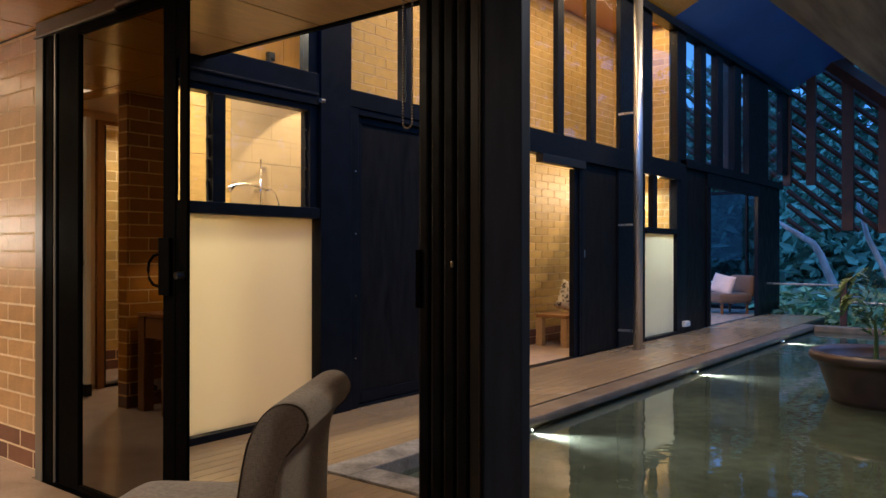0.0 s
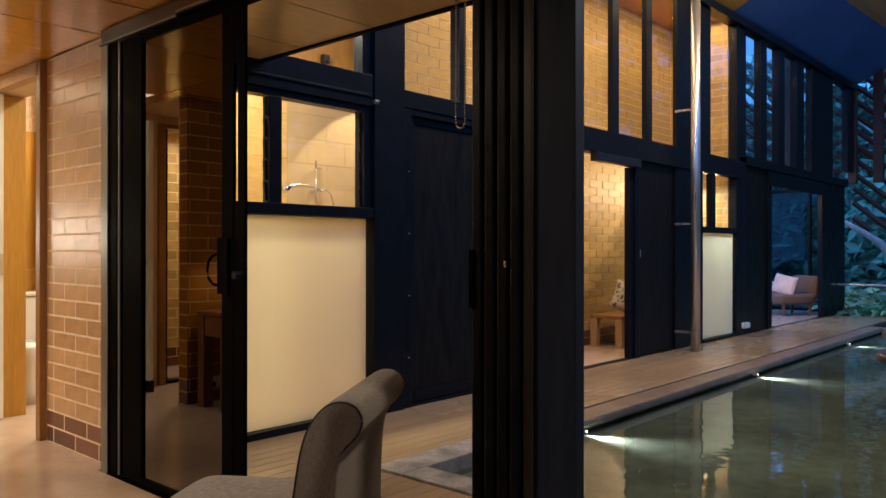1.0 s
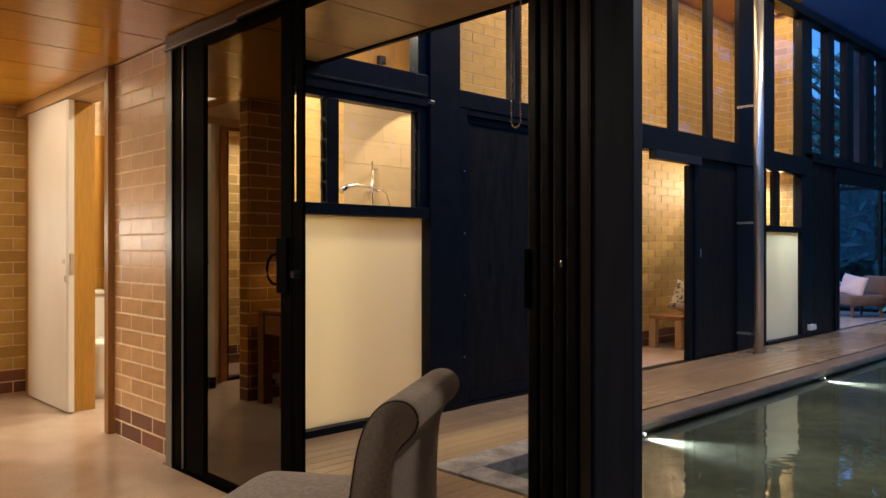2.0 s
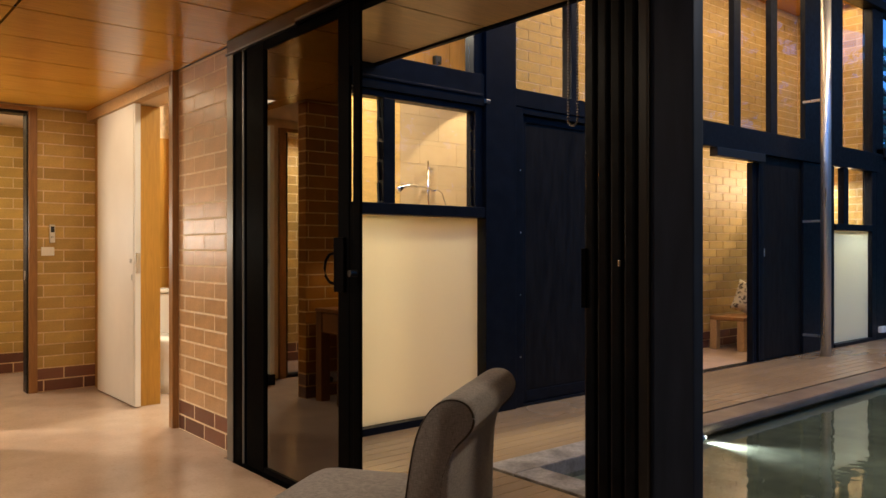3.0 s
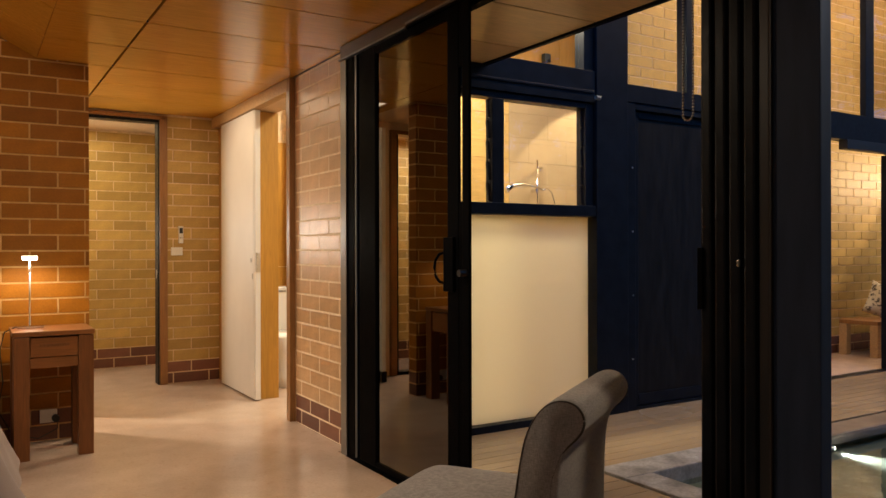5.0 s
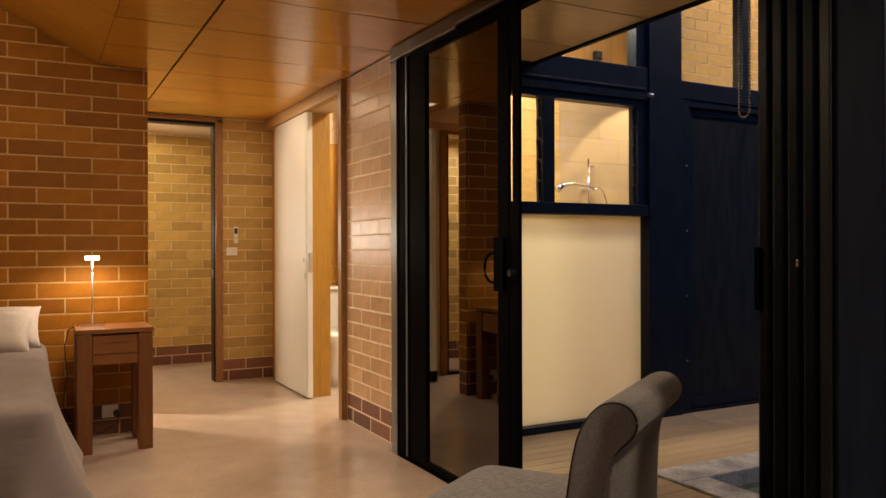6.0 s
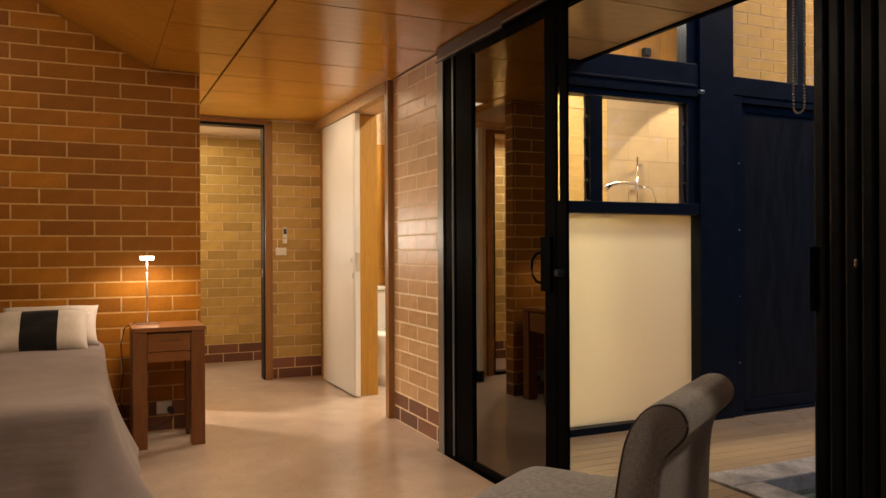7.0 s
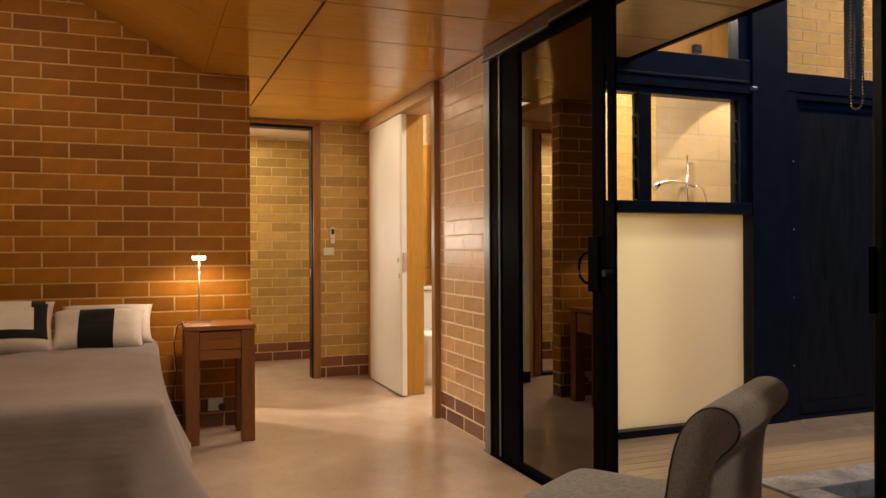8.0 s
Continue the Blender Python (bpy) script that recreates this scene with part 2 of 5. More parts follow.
def frosted(color):
    def build(n, l, out):
        mix, tl, df = (n.new("ShaderNode" + k) for k in ("MixShader", "BsdfTranslucent", "BsdfPrincipled"))
        tl.inputs["Color"].default_value = (*color, 1)
        df.inputs["Base Color"].default_value = (*color, 1)
        df.inputs["Roughness"].default_value = 0.35
        mix.inputs[0].default_value = 0.28
        l.new(tl.outputs[0], mix.inputs[1])
        l.new(df.outputs[0], mix.inputs[2])
        l.new(mix.outputs[0], out.inputs[0])
    return build


M_GLASS = mix_surface("window_glass", lambda n, l, o: clear_glass(n, l, o))
M_GLASS_TINT = mix_surface("tinted_glass", lambda n, l, o: clear_glass(n, l, o, 0.13, (0.10, 0.09, 0.08), 0.03))
M_GLASS_DUSK = mix_surface("dim_glass", lambda n, l, o: clear_glass(n, l, o, 0.0, (0.42, 0.46, 0.50), 0.03))
M_FROST = mix_surface("frosted_glass", frosted((0.86, 0.83, 0.68)))
M_FROST_GREEN = mix_surface("pale_green_frosted_glass", frosted((0.86, 0.93, 0.84)))


def water_surface(n, l, out):
    mix, tr, gl, fr, tex, bump, tc, power, scale = (n.new("ShaderNode" + k) for k in (
        "MixShader", "BsdfTransparent", "BsdfGlossy", "LayerWeight", "TexNoise", "Bump", "TexCoord", "Math", "Math"))
    power.operation, power.inputs[1].default_value = "POWER", 5.0
    scale.operation, scale.inputs[1].default_value, scale.inputs[2].default_value = "MULTIPLY_ADD", 0.95, 0.05
    tr.inputs["Color"].default_value = (0.70, 0.78, 0.66, 1)
    gl.inputs["Roughness"].default_value = 0.02
    fr.inputs["Blend"].default_value = 0.5
    tex.inputs["Scale"].default_value, tex.inputs["Detail"].default_value = 5.0, 2.5
    bump.inputs["Strength"].default_value, bump.inputs["Distance"].default_value = 0.10, 0.02
    l.new(tc.outputs["Object"], tex.inputs["Vector"])
    l.new(tex.outputs["Fac"], bump.inputs["Height"])
    l.new(bump.outputs[0], gl.inputs["Normal"])
    l.new(bump.outputs[0], fr.inputs["Normal"])
    l.new(fr.outputs["Facing"], power.inputs[0])
    l.new(power.outputs[0], scale.inputs[0])
    l.new(scale.outputs[0], mix.inputs[0])
    l.new(tr.outputs[0], mix.inputs[1])
    l.new(gl.outputs[0], mix.inputs[2])
    l.new(mix.outputs[0], out.inputs[0])


M_WATER = mix_surface("pond_water", water_surface)
_m = Mat("pond_bed", (0.165, 0.165, 0.145), 0.8)
M_BED = _m.tint(_m.noise(1.2, 4), 0.55, 1.3).tint(_m.noise(9, 5), 0.75, 1.2).m


def glow(color, strength):
    def build(n, l, out):
        e = n.new("ShaderNodeEmission")
        e.inputs[0].default_value, e.inputs[1].default_value = (*color, 1), strength
        l.new(e.outputs[0], out.inputs[0])
    return build


M_BULB = mix_surface("lit_lamp_head", glow((1.0, 0.86, 0.62), 9.0))
M_POND_LAMP = mix_surface("lit_pond_lamp", glow((0.95, 1.0, 0.90), 8.0))
_m = Mat("dark_soil", (0.03, 0.03, 0.02), 0.95)
M_SOIL = _m.tint(_m.noise(1.5, 6), 0.5, 1.5).m


def leaf_mat(name, color):
    m = Mat(name, color, 0.45, 0, 0.4)
    info = m.n.new("ShaderNodeNewGeometry")
    r = m.n.new("ShaderNodeMapRange")
    r.inputs["To Min"].default_value, r.inputs["To Max"].default_value = 0.3, 0.7
    m.l.new(info.outputs["Random Per Island"], r.inputs["Value"])
    m.tint(r.outputs[0], 0.5, 1.5)
    return m.m


M_LEAF = leaf_mat("dark_leaf", (0.16, 0.30, 0.20))
M_LEAF_LIGHT = leaf_mat("bright_leaf", (0.30, 0.46, 0.24))
M_PALM = leaf_mat("palm_leaf", (0.16, 0.22, 0.06))
_m = Mat("pale_bark", (0.52, 0.51, 0.50), 0.8)
M_BARK = _m.tint(_m.noise(8, 5, (1, 1, 0.2)), 0.7, 1.2).bump(_m.noise(20, 4, (1, 1, 0.2)), 0.5, 0.01).m
_m = Mat("redwood_batten", (0.10, 0.035, 0.02), 0.6)
M_BATTEN = _m.tint(_m.noise(6, 4), 0.7, 1.2).m
_m = Mat("glazed_brown_pot", (0.075, 0.045, 0.032), 0.4)
M_POT = _m.tint(_m.noise(6, 5), 0.75, 1.25).bump(_m.noise(30, 3), 0.15, 0.003).m
# the blue is dusk light on a pale roof underside, put into the colour
_m = Mat("dusk_tinted_soffit", (0.09, 0.20, 0.55), 0.32, 0.2, 0.5)
M_SOFFIT = _m.tint(_m.noise(1.5, 3), 0.9, 1.1).m
_m = Mat("eave_lining", (0.34, 0.31, 0.31), 0.7)
M_EAVE = _m.tint(_m.noise(3, 6, (0.4, 5, 5)), 0.6, 1.3).m


# ---- building blocks ----
def box(bm, x0, x1, y0, y1, z0, z1, bevel=0.0, m=None):
    """Add a box between two corners, with bevelled edges if wanted."""
    r = bmesh.ops.create_cube(bm, size=1.0)
    vs = r["verts"]
    bmesh.ops.scale(bm, vec=(x1 - x0, y1 - y0, z1 - z0), verts=vs)
    bmesh.ops.translate(bm, vec=((x0 + x1) / 2, (y0 + y1) / 2, (z0 + z1) / 2), verts=vs)
    if m is not None:
        bmesh.ops.transform(bm, matrix=m, verts=vs)
    if bevel:
        es = list({e for v in vs for e in v.link_edges})
        bmesh.ops.bevel(bm, geom=es, offset=bevel, segments=2, affect="EDGES", profile=0.6)
    return bm


def cyl(bm, a, b, r, r2=None, seg=14):
    """Add a rod from a to b."""
    a, b = Vector(a), Vector(b)
    m = Matrix.Translation((a + b) / 2) @ (b - a).to_track_quat("Z", "Y").to_matrix().to_4x4()
    bmesh.ops.create_cone(bm, cap_ends=True, segments=seg, radius1=r, radius2=r if r2 is None else r2, depth=(b - a).length, matrix=m)
    return bm


def tube(bm, pts, r, seg=8):
    """Add a rod that follows points; r is one radius or one for each point."""
    rr = r if isinstance(r, (list, tuple)) else [r] * len(pts)
    pts, rings = [Vector(p) for p in pts], []
    for i, p in enumerate(pts):
        d = (pts[min(i + 1, len(pts) - 1)] - pts[max(i - 1, 0)]).normalized()
        q = d.to_track_quat("Z", "Y")
        rings.append([bm.verts.new(p + q @ Vector((rr[i] * math.cos(k * math.tau / seg), rr[i] * math.sin(k * math.tau / seg), 0))) for k in range(seg)])
    for u, v in zip(rings, rings[1:]):
        for k in range(seg):
            bm.faces.new((u[k], u[(k + 1) % seg], v[(k + 1) % seg], v[k]))
    bm.faces.new(rings[0][::-1])
    bm.faces.new(rings[-1])
    return bm


def lathe(bm, profile, seg=40, center=(0, 0, 0)):
    """Turn a profile of (radius, height) round the z axis."""
    rings = []
    for r, z in profile:
        rings.append([bm.verts.new((center[0] + r * math.cos(k * math.tau / seg), center[1] + r * math.sin(k * math.tau / seg), center[2] + z)) for k in range(seg)])
    for u, v in zip(rings, rings[1:]):
        for k in range(seg):
            bm.faces.new((u[k], u[(k + 1) % seg], v[(k + 1) % seg], v[k]))
    return bm


def mesh_of(name, bm, material, smooth=False):
    bmesh.ops.recalc_face_normals(bm, faces=bm.faces)
    me = bpy.data.meshes.new(name)
    bm.to_mesh(me)
    bm.free()
    if smooth:
        for p in me.polygons:
            p.use_smooth = True
    me.materials.append(material)
    return me


def part(name, bm, material, parent, label="", smooth=False):
    ob = new(name, mesh_of(name, bm, material, smooth))
    ob.parent = parent
    if label:
        ob["label"] = label
    return ob


def thing(name, label, category, at=(0, 0, 0), turn=0, group="", kind=""):
    ob = new(name)
    ob.matrix_world = pose(*at, 0, 0, turn)
    ob.empty_display_size = 0.1
    return tagged(ob, label, category, group, kind)


def solid(name, bm, material, label, category, kind="structure", smooth=False, group=""):
    return tagged(new(name, mesh_of(name, bm, material, smooth)), label, category, group, kind)


def bx(*a, bevel=0.0):
    return box(bmesh.new(), *a, bevel=bevel)


def shell(bm, rings, close=True):
    """Skin rings of points (equal length lists)."""
    vs = [[bm.verts.new(p) for p in ring] for ring in rings]
    n = len(vs[0])
    for u, v in zip(vs, vs[1:]):
        for k in range(n if close else n - 1):
            bm.faces.new((u[k], u[(k + 1) % n], v[(k + 1) % n], v[k]))
    return vs


# ---- brickwork ----
PITCH, COURSE, JOINT = 0.288, 0.0909, 0.010


def brick_piece(name, length, material):
    return mesh_of(name, box(bmesh.new(), 0, length, 0.002, 0.02, 0, COURSE - JOINT, 0.0015), material)


def brickwork(parent, length, height, place, material, dark, shift=0.0, cap=300, top=None, pitch=PITCH):
    """Lay bricks on a wall face. place maps (along, up) to a pose whose x runs along and whose -y faces out. top(along): a lower ceiling."""
    meshes, count, rest = {}, 0, bmesh.new()
    row = 0
    while row * COURSE + COURSE - JOINT <= height + 0.03:
        z = row * COURSE + 0.004
        a = -pitch + shift + (pitch / 2 if row % 2 else 0)
        while a < length:
            s, e = max(a, 0.0), min(a + pitch - JOINT, length)
            hi = COURSE - JOINT
            if e - s > 0.03 and (top is None or z + 0.3 * hi < top((s + e) / 2)):
                mat = dark if row < 2 and dark else material
                key = (round(e - s, 3), mat.name)
                if count < cap:
                    if key not in meshes:
                        meshes[key] = brick_piece("brick", e - s, mat)
                    ob = new("brick", meshes[key])
                    ob.parent = parent
                    ob.matrix_world = place(s, z)
                    count += 1
                else:
                    box(rest, s, e, 0.002, 0.02, z, z + hi)
            a += pitch
        row += 1
    if len(rest.verts):
        rest.transform(place(0, 0))
        part("brick_courses", rest, material, parent)["kind"] = "stuff"
    else:
        rest.free()


# ---- ground, floor, pond ----
FACE = 3.75      # outer face of the long glazed front
SIDE = 1.77      # wall with the bathroom door and the folding doors
HEAD_WALL = 4.954
FAR_WALL = 6.50
CEIL = 2.19

bm = bmesh.new()
box(bm, -5, 1.70, -4, 8.2, -0.15, 0)
box(bm, 1.70, 9.9, FACE + 0.09, 8.2, -0.15, 0)
box(bm, 9.9, 14.75, FACE + 0.09, 7.0, -0.15, 0)
solid("floor", bm, M_FLOOR, "polished beige concrete floor with faint mottling", "floor")
bm = bmesh.new()
bmesh.ops.create_grid(bm, x_segments=40, y_segments=40, size=120)
for v in bm.verts:
    inside = -8 < v.co.x < 16 and -12 < v.co.y < 12
    v.co.z = -0.9 if inside else -0.8 + 0.12 * noise.noise(v.co * 0.2)
solid("ground", bm, M_SOIL, "dark planted garden ground at dusk", "ground")

bm = bmesh.new()
box(bm, 2.6, 12.3, -7, 2.9, -0.75, -0.092)
solid("pond_floor", bm, M_BED, "dark greenish pond bed under the water", "pond bed")
bm = bmesh.new()
bmesh.ops.create_grid(bm, x_segments=2, y_segments=2, size=0.5)
bm.transform(Matrix.Translation((7.42, -2.2, -0.065)) @ Matrix.Diagonal((9.26, 9.7, 1, 1)))
water = solid("water", bm, M_WATER, "still dark pond water with faint ripples", "water")

kerb = thing("pond_kerb", "weathered concrete kerb round the pond", "kerb", kind="structure")
part("kerb_edge", bx(2.64, 3.75, 2.64, 2.84, -0.7, 0.012, bevel=0.008), M_KERB, kerb)
part("kerb_edge", bx(2.64, 2.82, -7, 2.638, -0.7, 0.012, bevel=0.008), M_KERB, kerb)
part("kerb_edge", bx(3.752, 12.2, 2.60, 2.80, -0.05, 0.012, bevel=0.02), M_KERB_DARK, kerb, "dark wet rounded kerb")
part("kerb_wall", bx(3.752, 12.2, 2.66, 2.80, -0.7, -0.053), M_KERB_DARK, kerb)
part("kerb_edge", bx(12.02, 12.2, -7, 2.598, -0.7, 0.012, bevel=0.02), M_KERB_DARK, kerb)

deck = thing("deck", "wet brown timber deck boards along the glazed front", "deck", kind="structure")
board_w = 0.092
y = 2.846
while y < FACE - 0.02:
    w = min(board_w - 0.003, FACE - y)
    part("board", bx(1.80, 14.0, y, y + w, -0.03, 0.0, bevel=0.003), M_DECK, deck)
    y += board_w
y = 2.846 - board_w
while y > -2:
    part("board", bx(1.80, 2.636, y, y + board_w - 0.004, -0.03, 0.0, bevel=0.003), M_DECK, deck)
    y -= board_w
part("joist_bed", bx(1.80, 14.0, 2.85, FACE, -0.3, -0.034), M_BLACK, deck)
part("joist_bed", bx(1.80, 2.636, -2, 2.84, -0.3, -0.034), M_BLACK, deck)

# ---- ceilings ----
bm = bmesh.new()
PANEL_X = [0.335, 0.735, 1.765]
PANEL_Y = [-0.45, 0.09, 0.66, 1.22, 1.78, 2.34, 2.775, 3.345, 3.90, 4.43, 4.95, 5.45, 5.95, 6.495]
for x0, x1 in zip(PANEL_X, PANEL_X[1:]):
    for y0, y1 in zip(PANEL_Y, PANEL_Y[1:]):
        if x0 < 0.5 and y0 > 4.9:
            continue
        box(bm, x0 + (0.006 if x0 > 0.5 else 0.0), x1 - 0.006, y0 + 0.005, y1 - 0.005, CEIL, CEIL + 0.02)
for y0, y1 in zip(PANEL_Y[9:], PANEL_Y[10:]):
    if y0 > 4.9:
        box(bm, 0.609, 0.729, y0 + 0.005, y1 - 0.005, CEIL, CEIL + 0.02)
# sloped lining above the bed
for y0, y1 in zip([-0.45, 0.66, 1.78, 2.775, 3.90, 4.43], [0.66, 1.78, 2.775, 3.90, 4.43, 4.95]):
    for i in range(3):
        m = Matrix.Translation((0.332 - i * 1.0 * math.cos(radians(28)), 0, CEIL + i * math.sin(radians(28)))) @ pose(0, 0, 0, 0, 28, 0)
        box(bm, -0.995, 0.0, y0 + 0.005, y1 - 0.005, 0, 0.02, m=m)
solid("ceiling", bm, M_PLY, "warm plywood ceiling panels with dark shadow gaps", "ceiling")
# black filler in the panel gaps, in place of the shade there
bm = bmesh.new()
for yj in PANEL_Y[1:-1]:
    box(bm, 0.34 if yj < 4.9 else 0.61, 1.758, yj - 0.0048, yj + 0.0048, CEIL + 0.003, CEIL + 0.028)
solid("trim_shadow_gap", bm, M_BLACK, "black strips standing for the shade in the ceiling panel gaps", "trim")
bm = bmesh.new()
# black sheets behind the panels give the gaps their shade
box(bm, 0.30, 1.95, -4, 6.6, CEIL + 0.03, CEIL + 0.1)
box(bm, -3, 0.005, -4, 8, 0.03, 0.10, m=Matrix.Translation((0.33, 0, CEIL)) @ pose(0, 0, 0, 0, 28, 0))
# slab out of view, added to close the roof against sky light
box(bm, -5, -2.2, -4, 8, 3.62, 3.70)
solid("ceiling_backing", bm, M_BLACK, "black backing that darkens the ceiling gaps, with an unseen closing slab", "ceiling")
bm = bmesh.new()
for y0, y1 in zip([0.66, 1.22, 1.78, 2.205, 2.775, 3.345], [1.22, 1.78, 2.205, 2.775, 3.345, FACE - 0.004]):
    box(bm, 1.79, 2.58, y0 + 0.005, y1 - 0.005, CEIL, CEIL + 0.018)
solid("ceiling_eave", bm, M_PLY_LIT, "plywood eave lining over the deck", "ceiling")
bm = bmesh.new()
# backing and gap strips are black for the shade between the lining panels
box(bm, 1.79, 2.60, -1, FACE - 0.004, CEIL + 0.022, CEIL + 0.05)
for yj in (1.22, 1.78, 2.205, 2.775, 3.345):
    box(bm, 1.79, 2.58, yj - 0.0048, yj + 0.0048, CEIL + 0.003, CEIL + 0.021)
box(bm, 2.585, 2.61, -1, FACE - 0.004, CEIL - 0.012, CEIL + 0.06)
solid("trim_eave", bm, M_STEEL, "black steel edge of the eave, and black strips shading its gaps", "trim")

# ---- walls of the bedroom ----
def slope_top(x):
    return CEIL - 0.02 if x > 0.33 else CEIL - 0.02 + (0.33 - x) * math.tan(radians(28))


def wall_poly(name, pts, y0, y1, material, label):
    bm = bmesh.new()
    shell(bm, [[(x, y0, z) for x, z in pts], [(x, y1, z) for x, z in pts]])
    n = len(pts)
    bm.verts.ensure_lookup_table()
    bm.faces.new(bm.verts[:n])
    bm.faces.new(bm.verts[n:2 * n])
    return solid(name, bm, material, label, "wall")


wall_head = wall_poly("wall_head", [(-4, 0), (0.607, 0), (0.607, CEIL), (0.33, CEIL), (-2.6, CEIL + 2.93 * math.tan(radians(28))), (-4, CEIL + 2.93 * math.tan(radians(28)))],
                      HEAD_WALL + 0.006, HEAD_WALL + 0.115, M_MORTAR_TAN, "brown face-brick wall behind the bed")
wall_hall = solid("wall_hall", bx(0.345, 0.603, 5.88, 6.7, 0, CEIL), M_PLASTER, "plastered hall wall side", "wall")
wall_dressing = solid("wall_dressing", bx(-3.0, 0.34, 6.726, 6.84, 0, CEIL), M_MORTAR, "cream brick wall of the dressing room", "wall")
bm = bmesh.new()
box(bm, -3.0, -0.62, 5.88, 5.98, 0, CEIL)
box(bm, -0.62, 0.345, 5.88, 5.98, 2.12, CEIL)
box(bm, -3.1, -3.0, HEAD_WALL + 0.12, 6.84, 0, CEIL)
solid("wall_dressing_front", bm, M_PLASTER, "plastered wall of the dressing passage", "wall")
solid("ceiling_dressing", bx(-3.1, 0.60, HEAD_WALL + 0.12, 6.84, CEIL + 0.002, CEIL + 0.05), M_PLASTER, "plain ceiling of the dressing passage", "ceiling")
dress = thing("door_2", "oiled timber frame of the dressing room door", "door frame", kind="structure")
part("jamb", bx(0.285, 0.343, 5.85, 5.99, 0, 2.12, bevel=0.003), M_JAMB, dress)
part("jamb_liner", bx(0.262, 0.283, 5.87, 5.98, 0, 2.10), M_STEEL, dress)
part("head", bx(-0.62, 0.283, 5.85, 5.99, 2.085, 2.118, bevel=0.003), M_JAMB, dress)
part("threshold", bx(-0.62, 0.26, 5.87, 5.98, 0.0, 0.025), M_STEEL, dress)
hall_door = thing("hall_door", "grey painted hall door standing open", "door")
part("leaf", bx(0.545, 0.583, 5.56, 5.875, 0.10, 2.08, bevel=0.003), M_WHITE, hall_door)
part("kick_plate", bx(0.540, 0.588, 5.555, 5.878, 0.012, 0.098, bevel=0.003), M_STEEL, hall_door)
part("lever", cyl(bmesh.new(), (0.60, 5.60, 1.0), (0.60, 5.70, 1.0), 0.009), M_METAL, hall_door)
part("rose", cyl(bmesh.new(), (0.584, 5.60, 1.0), (0.606, 5.60, 1.0), 0.022), M_METAL, hall_door)
wall_pier = solid("wall_pier", bx(SIDE + 0.0025, 1.94, 3.93, 4.655, 0, CEIL), M_MORTAR_PALE, "satin tan brick pier beside the folding doors", "wall")
wall_far = solid("wall_far", bx(1.375, 1.94, FAR_WALL + 0.006, FAR_WALL + 0.12, 0, CEIL + 0.05), M_MORTAR, "tan brick wall at the end of the hall", "wall")
wall_end = solid("wall_end", bx(-0.6, 3.4, 7.666, 7.8, 0, 2.6), M_MORTAR, "cream brick wall of the room past the hall", "wall")
solid("wall_over_door", bx(0.605, 1.375, FAR_WALL + 0.006, FAR_WALL + 0.12, 2.176, CEIL + 0.05), M_PLASTER, "plastered strip over the hall door", "wall")
solid("ceiling_far", bx(-0.6, 3.4, FAR_WALL + 0.13, 7.66, 2.195, 2.25), M_PLASTER, "plain ceiling of the room past the hall", "ceiling")
# walls out of view, added to keep sky light from coming in behind
bm = bmesh.new()
box(bm, -5.1, -4, -4, 8, 0, 4)
box(bm, -4, 3, -4.2, -4, 0, 4)
box(bm, 1.71, 1.79, -3.998, -1.0, 0, CEIL + 0.02)
solid("wall_back", bm, M_PLASTER, "unseen plain walls closing the bedroom to sky light", "wall")
bm = bmesh.new()
box(bm, -0.7, -0.6, FAR_WALL + 0.12, 7.66, 0, 2.3)
box(bm, 3.3, 3.4, FAR_WALL + 0.12, 7.66, 0, 2.3)
solid("wall_far_sides", bm, M_PLASTER, "plain side walls past the hall", "wall")

# ---- bathroom side ----
header = solid("trim_header", bx(1.735, 1.80, 4.70, 6.498, 2.105, CEIL - 0.003, bevel=0.003), M_PALE, "pale timber header over the bathroom door", "trim")
jamb = solid("trim_jamb", bx(1.735, 1.795, 4.66, 4.72, 0, CEIL - 0.003, bevel=0.003), M_JAMB, "oiled timber jamb at the bathroom opening", "trim")
solid("wall_pocket", bx(1.795, 1.95, 5.47, 6.49, 0, 2.10), M_HONEY, "honey timber end of the door pocket", "wall")
bm = bmesh.new()
box(bm, 1.80, 1.95, 4.70, 6.6, 2.106, 2.9)
box(bm, 1.945, 2.4, FACE + 0.13, FACE + 0.2, 0, 2.9)
solid("wall_over_bath", bm, M_PLASTER, "plastered wall over the bathroom door", "wall")

white_door = thing("sliding_door", "white painted sliding door standing half open", "door")
part("leaf", bx(1.752, 1.792, 5.43, 6.27, 0.012, 2.10, bevel=0.003), M_WHITE, white_door)
part("edge_strip", bx(1.755, 1.793, 5.405, 5.428, 0.012, 2.098, bevel=0.002), M_WHITE, white_door)
part("lock_plate", bx(1.757, 1.790, 5.399, 5.404, 0.93, 1.07, bevel=0.001), M_METAL, white_door, "brushed metal lock plate")
part("pull", bx(1.746, 1.751, 5.47, 5.50, 1.0, 1.03, bevel=0.001), M_METAL, white_door)
part("pull", bx(1.746, 1.751, 5.45, 5.462, 0.88, 0.92, bevel=0.001), M_METAL, white_door)

wall_bath = solid("wall_bath", bx(1.95, 4.75, 6.45, 6.6, 0, 3.0), M_MORTAR, "timber lined bathroom wall", "wall")
for i in range(6):
    x0 = 1.952 + i * 0.29
    part("panel", bx(x0 + 0.002, x0 + 0.287, 6.425, 6.449, 0.0, 0.94), M_HONEY, wall_bath)
    part("panel", bx(x0 + 0.002, x0 + 0.287, 6.425, 6.449, 0.945, 2.02), M_HONEY, wall_bath)
TILE_X = 3.717
